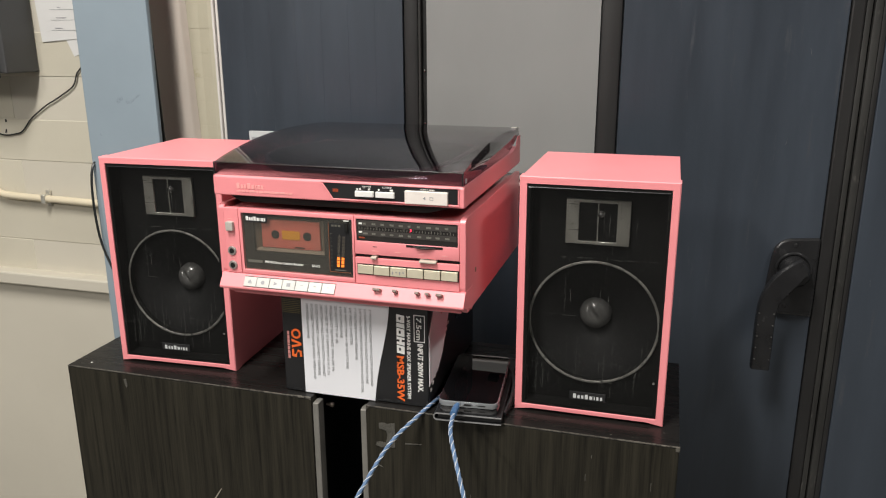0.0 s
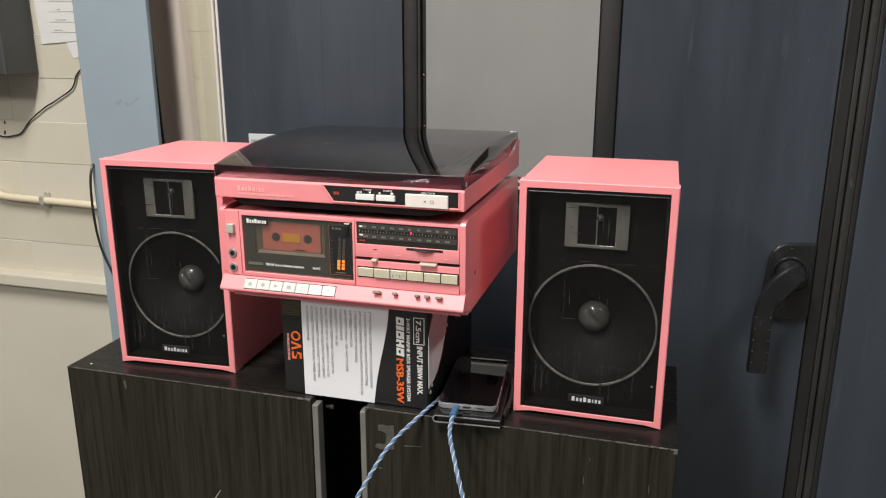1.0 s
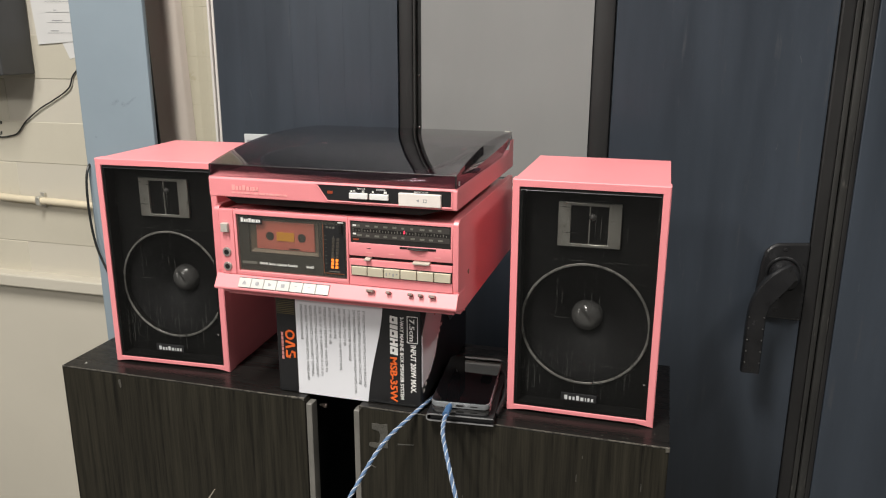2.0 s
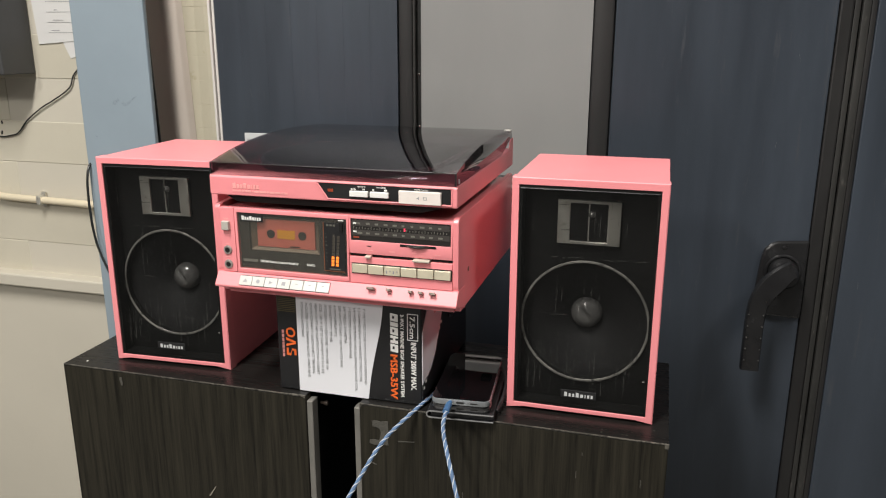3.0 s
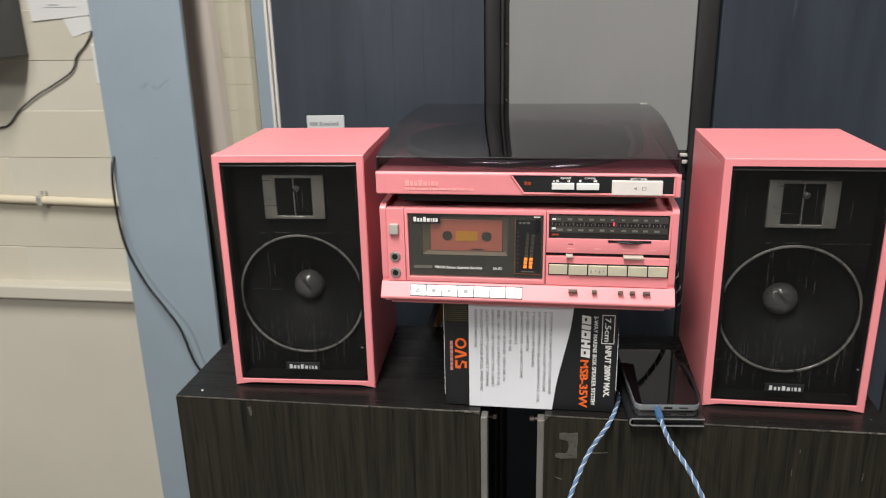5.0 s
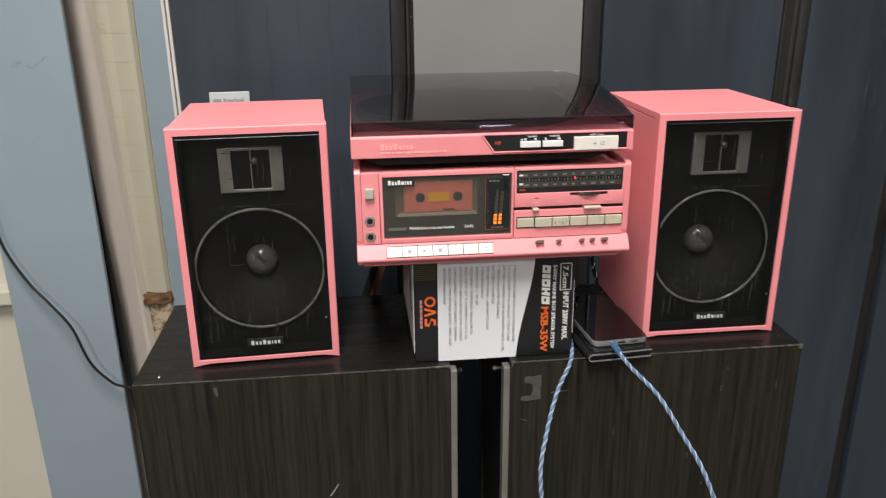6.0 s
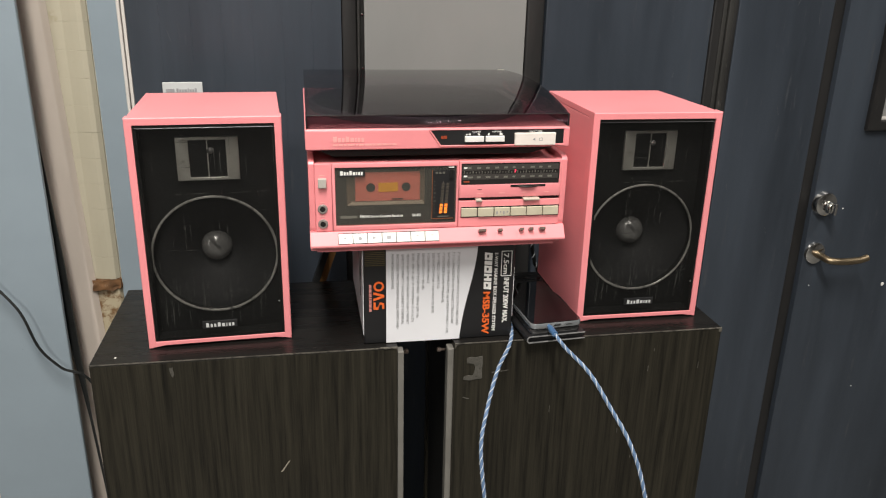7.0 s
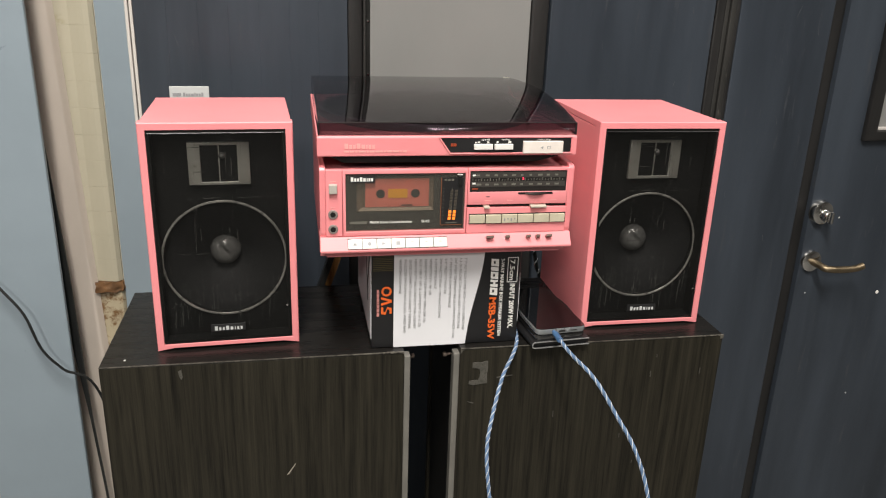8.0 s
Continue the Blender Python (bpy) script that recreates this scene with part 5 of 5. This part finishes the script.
def slab(w, d, z0, z1, r, bev):
    """A flat slab with round corners, its front edge on the x axis."""
    pts = []
    for sx, sy, a0 in ((1, 1, 0), (-1, 1, 90), (-1, -1, 180), (1, -1, 270)):
        for k in range(6):
            a = radians(a0 + 18 * k)
            pts.append((sx * (w / 2 - r) + r * math.cos(a), d / 2 + sy * (d / 2 - r) + r * math.sin(a)))
    b = prism(pts, z0, z1, "z")
    caps = [e for e in b.edges if abs(e.verts[0].co.z - e.verts[1].co.z) < 1e-6]
    bmesh.ops.bevel(b, geom=caps, offset=bev, segments=2, profile=0.5, affect="EDGES")
    return b


case = thing("phone_case", (-0.096, 0.95, T), "worn black leather folio phone case lying open on the cabinet", "phone case")
roll = []
for k in range(11):
    a = radians(90 + 18 * k)
    roll.append((-0.036 + 0.0048 * math.cos(a), 0.0058 + 0.0048 * math.sin(a)))
outer = [(0.040, 0.0104)] + roll + [(0.040, 0.0010), (0.040, 0.0022)] + [(-0.036 + 0.0034 * math.cos(radians(270 - 18 * k)), 0.0058 + 0.0034 * math.sin(radians(270 - 18 * k))) for k in range(11)] + [(0.040, 0.0092)]
cb = prism(outer, 0.0, 0.165, "y")
part("cover", turned(cb, PH), LEATHER, case)
part("cover_edge", turned(prism(outer, -0.0010, -0.0001, "y"), PH), SHEEN, case, "grey worn case edge")
part("holder", turned(box(-0.036, 0.040, 0.002, 0.165, 0.0030, 0.0085, 0.001), PH), LEATHER, case)
part("strap", turned(tube(smooth_line([(0.041, 0.02, 0.006), (0.046, 0.06, 0.012), (0.043, 0.10, 0.018), (0.030, 0.128, 0.021)]), 0.0022, 8), PH), LEATHER, case)


def phone(z, label, metal, d=0.138, back=0.0):
    p = thing("phone", (-0.096, 0.94, T + z), label, "phone", "stacked phones")
    part("frame", turned(slab(0.0705, d, z, z + 0.0078, 0.008, 0.0022), PH @ pose(0, back, 0)), metal, p, "aluminium frame")
    part("screen", turned(slab(0.0685, d - 0.002, z + 0.0077, z + 0.0083, 0.0075, 0.0002), PH @ pose(0, back + 0.001, 0)), SCREEN, p, "glossy black screen")
    part("port", turned(box(-0.0045, 0.0045, -0.0003, 0.003, z + 0.0027, z + 0.0052, 0.0004), PH @ pose(0, back, 0)), BLACK, p)
    part("speaker_slot", turned(box(0.012, 0.021, -0.0003, 0.003, z + 0.0032, z + 0.0047, 0.0003), PH @ pose(0, back, 0)), BLACK, p)
    return p


phone(0.0106, "dark phone with aluminium frame lying in a case", ALU_DARK, back=0.002)
phone(0.0193, "black phone with glossy screen and blue charging cable", ALU, back=0.0)

# ---- braided charging cables ----


def braided(points, label):
    line = even(smooth_line(points, 14), 0.0012)
    c = thing("charging_cable", points[-1], label, "cable", "braided cables")
    part("braid", tube(line, 0.0023, 8), BLUE_BRAID, c)
    for ph in (0.0, math.pi):
        part("pale_strand", tube(strand(line, 0.00185, 0.024, ph), 0.00072, 5), WHITE_BRAID, c, "white strand")
    return c


plug_at = PH @ Vector((-0.012, -0.003, 0.0232))
cr = braided([plug_at + Vector((0.001, -0.018, -0.001)), (-0.1000, 0.800, 1.117), (-0.083, 0.761, 1.103), (-0.064, 0.732, 1.070), (-0.047, 0.705, 1.036), (-0.036, 0.680, 0.988), (-0.028, 0.655, 0.90), (-0.03, 0.64, 0.6), (-0.08, 0.60, 0.2), (-0.2, 0.50, 0.006), (-0.4, 0.35, 0.006)],
             "blue and white braided charging cable plugged into the phone")
part("plug", merge(tube([plug_at + Vector((0, 0.006, 0)), plug_at + Vector((0.0002, -0.004, 0))], 0.0026, 10), tube([plug_at + Vector((0.0002, -0.003, 0)), plug_at + Vector((0.001, -0.020, -0.001))], 0.0040, 10)), BLUE_PLUG, cr, "blue plug")
braided([(-0.125, 0.985, 1.104), (-0.138, 0.93, 1.104), (-0.146, 0.884, 1.1045), (-0.157, 0.853, 1.099), (-0.180, 0.823, 1.077), (-0.200, 0.789, 1.040), (-0.2105, 0.765, 1.010), (-0.2095, 0.742, 0.955), (-0.198, 0.72, 0.86), (-0.16, 0.70, 0.6), (-0.17, 0.66, 0.2), (-0.3, 0.52, 0.006), (-0.5, 0.45, 0.006)],
        "blue and white braided cable hanging between box and phone")
# dark leads behind
line = even(smooth_line([(-0.080, 1.172, 1.262), (-0.058, 1.174, 1.222), (-0.045, 1.172, 1.165), (-0.0376, 1.170, 1.124), (-0.030, 1.170, 1.088), (-0.0225, 1.170, 1.05), (-0.02, 1.168, 0.8), (-0.02, 1.162, 0.4), (-0.02, 1.16, 0.005)], 10), 0.003)
lead = thing("speaker_lead", (-0.02, 1.16, 0.0), "pale and black twisted lead hanging behind the cabinets", "cable")
part("sleeve", tube(line, 0.0034, 8), CABLE, lead)
part("pale_strand", tube(strand(line, 0.0026, 0.020, 0), 0.0014, 5), WHITE_BRAID, lead)
part("plug", merge(tube([Vector((-0.098, 1.172, 1.285)), Vector((-0.079, 1.172, 1.260))], 0.0042, 10), tube([Vector((-0.110, 1.170, 1.292)), Vector((-0.097, 1.172, 1.284))], 0.0014, 8)), CABLE, lead)
solid("speaker_lead", tube(smooth_line([(-0.052, 1.06, 1.103), (-0.064, 1.02, 1.104), (-0.056, 0.985, 1.108), (-0.053, 0.955, 1.104)]), 0.0022, 8), CABLE, "thin black lead lying beside the speaker", "cable")
# timber prop behind the box
tp = thing("timber_batten", (-0.75, 1.115, 0.0), "orange-brown timber batten with dark edge behind the cabinets", "timber")
part("batten", prism([(-0.777, 0.0), (-0.767, 0.0), (-0.335, 1.2285), (-0.345, 1.2285)], 1.108, 1.122), TIMBER, tp)
part("dark_edge", prism([(-0.787, 0.0), (-0.7775, 0.0), (-0.3455, 1.2285), (-0.355, 1.2285)], 1.106, 1.122), CABLE, tp)

# ---- door furniture ----
def on_door(b):
    return turned(b, DOORS)


# heavy black lever on the third leaf
pts = [(1.0332, 1.2205), (0.985, 1.2175), (0.974, 1.2125), (0.9655, 1.2030), (0.9615, 1.185), (0.9560, 1.125), (0.9590, 1.106), (0.968, 1.095), (0.982, 1.088), (1.0332, 1.0855)]
hd = part("handle_plate", on_door(prism(pts, -0.009, -0.0003, "y", 0.0036)), HANDLE, leaf_3, "black handle plate")
part("collar", on_door(lathe([(0.0245, -0.0092), (0.0255, -0.0125), (0.0275, -0.0125), (0.0290, -0.0092)], 0.9965, 1.167, 40, caps=False)), SATIN, hd, "dark collar ring")
part("boss", on_door(lathe([(0.0005, -0.050), (0.0150, -0.049), (0.0195, -0.044), (0.0215, -0.030), (0.0235, -0.0095)], 0.9965, 1.167, 36)), HANDLE, hd)
# lever: a flat bar, its upper arm slanting from the boss to the elbow
lev_line = smooth_line([(1.004, -0.046, 1.182), (0.988, -0.056, 1.173), (0.967, -0.063, 1.152), (0.9545, -0.066, 1.128), (0.9510, -0.067, 1.098), (0.9505, -0.068, 1.060), (0.9500, -0.069, 1.0145)], 8)
lb = bmesh.new()
rows = []
for i, q in enumerate(lev_line):
    u = i / (len(lev_line) - 1)
    d = (lev_line[min(i + 1, len(lev_line) - 1)] - lev_line[max(i - 1, 0)]).normalized()
    side = Vector((0, -1, 0)).cross(d).normalized()
    hw, ht = 0.0145 + 0.0035 * math.exp(-((u - 0.28) / 0.16) ** 2), 0.0085
    ring = []
    for cxs, cys in ((-1, -0.55), (-0.86, -1), (0.86, -1), (1, -0.55), (1, 0.55), (0.86, 1), (-0.86, 1), (-1, 0.55)):
        ring.append(lb.verts.new(q + side * (hw * cxs) + Vector((0, 1, 0)) * (ht * cys)))
    rows.append(ring)
for p, q in zip(rows, rows[1:]):
    for k in range(8):
        lb.faces.new((p[k], p[(k + 1) % 8], q[(k + 1) % 8], q[k]))
lb.faces.new(rows[0])
lb.faces.new(rows[-1])
bmesh.ops.recalc_face_normals(lb, faces=lb.faces[:])
part("lever", on_door(lb), HANDLE, hd, "black lever pointing down")
for k in range(5):
    for sx in (0.9395, 0.9615):
        part("stud", on_door(lathe([(0.0003, -0.0795), (0.0009, -0.0790), (0.0011, -0.076)], sx, 1.033 + k * 0.0195, 8)), STUD, hd)
for sx, sz in ((0.9956, 1.2075), (0.9900, 1.104)):
    part("screw", on_door(lathe([(0.0004, -0.0105), (0.0028, -0.010), (0.0034, -0.0088)], sx, sz, 12)), SATIN, hd)

# lock and lever of the walk-through door
lk = part("lock_rose", on_door(lathe([(0.0005, -0.015), (0.018, -0.015), (0.0245, -0.012), (0.0275, -0.004), (0.0275, 0.0)], 1.356, 1.1015, 36)), CHROME, leaf_5, "chrome lock rose")
part("thumb_turn", on_door(merge(lathe([(0.0005, -0.030), (0.010, -0.030), (0.0125, -0.027), (0.013, -0.0142)], 1.358, 1.0975, 24), box(1.3545, 1.3615, -0.040, -0.029, 1.0845, 1.1105, 0.003))), CHROME, lk)
rs = part("lever_rose", on_door(lathe([(0.0005, -0.009), (0.019, -0.009), (0.0235, -0.006), (0.0245, 0.0)], 1.357, 0.989, 32)), CHROME, leaf_5, "worn metal lever rose")
part("lever", on_door(tube(smooth_line([(1.357, -0.004, 0.989), (1.357, -0.030, 0.989), (1.360, -0.044, 0.987), (1.374, -0.051, 0.986), (1.400, -0.052, 0.9845), (1.430, -0.052, 0.9855), (1.450, -0.051, 0.990)]), 0.0075, 12)), BRASS, rs, "worn brass lever")
for wx, wz, wr in ((1.556, 0.9005, 0.0045), (1.4087, 1.0865, 0.0016), (1.533, 0.640, 0.0018), (1.300 + 0.06, 0.912, 0.0014)):
    part("paint_fleck", on_door(lathe([(0.0003, -0.0008), (wr * 0.9, -0.0006), (wr, 0.0)], wx, wz, 8)), WHITE_INK, leaf_5)

# ---- wall fittings ----
bxm = thing("control_box", (-1.40, 1.42, 1.46), "dark grey metal control box on the wall", "control box")
part("housing", box(-1.70, -1.217, 1.385, 1.4745, 1.462, 1.90, 0.003), METAL_BOX, bxm)
lidp = part("front_cover", box(-1.70, -1.232, 1.366, 1.3845, 1.452, 1.90, 0.003), METAL_BOX, bxm)
scr = part("display", box(-1.46, -1.315, 1.3645, 1.3662, 1.555, 1.64, 0.001), SATIN, lidp, "dark display with pale lines")
part("print_bar", merge(*[box(-1.44, -1.328 - 0.01 * (k % 2), 1.3638, 1.3647, 1.566 + k * 0.012, 1.570 + k * 0.012) for k in range(5)]), LABEL, scr)
stk = part("sticker", box(-1.300, -1.2375, 1.3645, 1.3662, 1.459, 1.492), TEAL, lidp, "teal sticker with pale print")
part("print_bar", merge(bars([0.006, 0.005, 0.004, 0.005, 0.004], 0.0060, 0.001, (-1.2945, 1.3640, 1.4745), FLAT, 0.0003, (0,)), bars([0.005, 0.004, 0.005, 0.006, 0.005, 0.004, 0.005, 0.005], 0.0050, 0.001, (-1.2945, 1.3640, 1.4640), FLAT, 0.0003), box(-1.268, -1.243, 1.3637, 1.3643, 1.484, 1.489)), LABEL, stk)
part("notice", box(-1.50, -1.3645, 1.3645, 1.3662, 1.464, 1.512), PAPER, lidp, "white paper note")
ppr = thing("paper_sheet", (-1.13, 1.473, 1.52), "white sheets of paper pinned to the wall", "paper")
sheet = part("sheet", prism([(-1.214, 1.760), (-1.1975, 1.524), (-1.1355, 1.5285), (-1.050, 1.536), (-1.050, 1.760)], 1.4725, 1.4735), PAPER, ppr)
part("sheet", prism([(-1.150, 1.600), (-1.1365, 1.529), (-1.121, 1.4945), (-1.060, 1.512), (-1.050, 1.600)], 1.4738, 1.4744), PAPER, ppr)
ruled = []
for k in range(6):
    ruled.append(box(-1.168, -1.105, 1.4718, 1.4726, 1.548 + k * 0.021, 1.5487 + k * 0.021))
    ruled.append(box(-1.160 + 0.006 * (k % 3), -1.140 + 0.012 * (k % 2), 1.4718, 1.4726, 1.552 + k * 0.021, 1.5535 + k * 0.021))
part("print_bar", merge(*ruled), GREY_INK, sheet)

cd = thing("conduit", (-1.25, 1.465, 1.17), "cream plastic conduit with a bend along the wall", "pipe")
part("pipe", tube(smooth_line([(-1.380, 1.462, 1.455), (-1.384, 1.462, 1.395), (-1.394, 1.462, 1.30), (-1.399, 1.462, 1.245), (-1.390, 1.462, 1.208), (-1.366, 1.462, 1.190), (-1.330, 1.462, 1.1835), (-1.20, 1.462, 1.1805), (-1.03, 1.462, 1.176), (-0.94, 1.464, 1.174)], 8), 0.0082, 12), CONDUIT, cd)
part("coupling", tube([Vector((-1.3785, 1.462, 1.452)), Vector((-1.384, 1.462, 1.385))], 0.0102, 12), CONDUIT, cd)
for c0, turn90 in (((-1.3955, 1.29), False), ((-1.238, 1.1815), True)):
    sx, sz = (0.006, 0.017) if turn90 else (0.017, 0.006)
    part("pipe_clip", merge(box(c0[0] - sx, c0[0] + sx, 1.4690, 1.4742, c0[1] - sz, c0[1] + sz, 0.001), box(c0[0] - min(sx, 0.0105), c0[0] + min(sx, 0.0105), 1.4515, 1.4690, c0[1] - min(sz, 0.0105), c0[1] + min(sz, 0.0105), 0.003)), FRAME, cd, "metal pipe clip")
solid("wall_cable", tube(smooth_line([(-1.47, 1.40, 1.53), (-1.460, 1.458, 1.485), (-1.4445, 1.471, 1.4396), (-1.404, 1.4715, 1.3578), (-1.347, 1.4715, 1.3228), (-1.300, 1.4715, 1.3255), (-1.281, 1.4715, 1.334), (-1.255, 1.4715, 1.360), (-1.211, 1.4715, 1.389), (-1.179, 1.4715, 1.405), (-1.133, 1.4715, 1.432), (-1.1176, 1.4715, 1.4598), (-1.094, 1.4715, 1.4825), (-1.07, 1.4715, 1.52)], 6), 0.0016, 8), CABLE,
      "thin black cable sagging along the wall", "cable")
solid("column_cable", tube(smooth_line([(-1.005, 1.40, 1.30), (-1.0035, 1.352, 1.285), (-1.005, 1.3415, 1.221), (-0.998, 1.341, 1.131), (-0.967, 1.337, 1.060), (-0.935, 1.332, 1.017), (-0.905, 1.328, 0.972), (-0.885, 1.328, 0.905), (-0.855, 1.33, 0.862), (-0.80, 1.34, 0.80), (-0.76, 1.36, 0.5), (-0.76, 1.38, 0.006)], 8), 0.0025, 8), CABLE,
      "black cable drooping across the column", "cable")
jb = thing("junction_box", (-1.075, 1.46, 1.40), "small white junction box beside the column", "socket")
part("box_body", box(-1.072, -1.020, 1.446, 1.4745, 1.408, 1.484, 0.004), PAPER, jb)
part("switch", box(-1.056, -1.048, 1.4425, 1.4462, 1.432, 1.446, 0.001), BLACK, jb)

for poly in ([(-1.331, 1.349), (-1.3275, 1.350), (-1.3285, 1.357), (-1.331, 1.356)], [(-1.336, 1.325), (-1.3315, 1.3265), (-1.3305, 1.333), (-1.333, 1.3345)]):
    part("scribble", prism(poly, 1.4738, 1.4752), CABLE, wall, "small black mark")

# ceiling light fittings
for lx, ly, watts in LAMPS:
    lf = thing("ceiling_light", (lx, ly, CEIL - 0.1), "white ceiling light fitting", "light", "ceiling lights")
    part("housing", box(lx - 0.17, lx + 0.17, ly - 0.7, ly + 0.7, CEIL - 0.10, CEIL - 0.002, 0.01), CEILING, lf)

# ---- bricks of the wall over the ledge ----
random.seed(21)
brick_mesh = mesh_of("brick", box(-0.2948, 0.2948, -0.0085, 0.0095, -0.0462, 0.0462, 0.0011, 1), BEIGE)
row_z = 0.984 + 0.0465
k = 0
while row_z < 2.3:
    x = -2.19 + (0.295 if k % 2 else 0.0)
    while x < -1.25:
        ob = new("brick", brick_mesh)
        ob.parent = wall
        ob.location = (x, WY + 0.0088 + random.uniform(-0.0006, 0.0006), row_z)
        x += 0.5905
    row_z += 0.0935
    k += 1
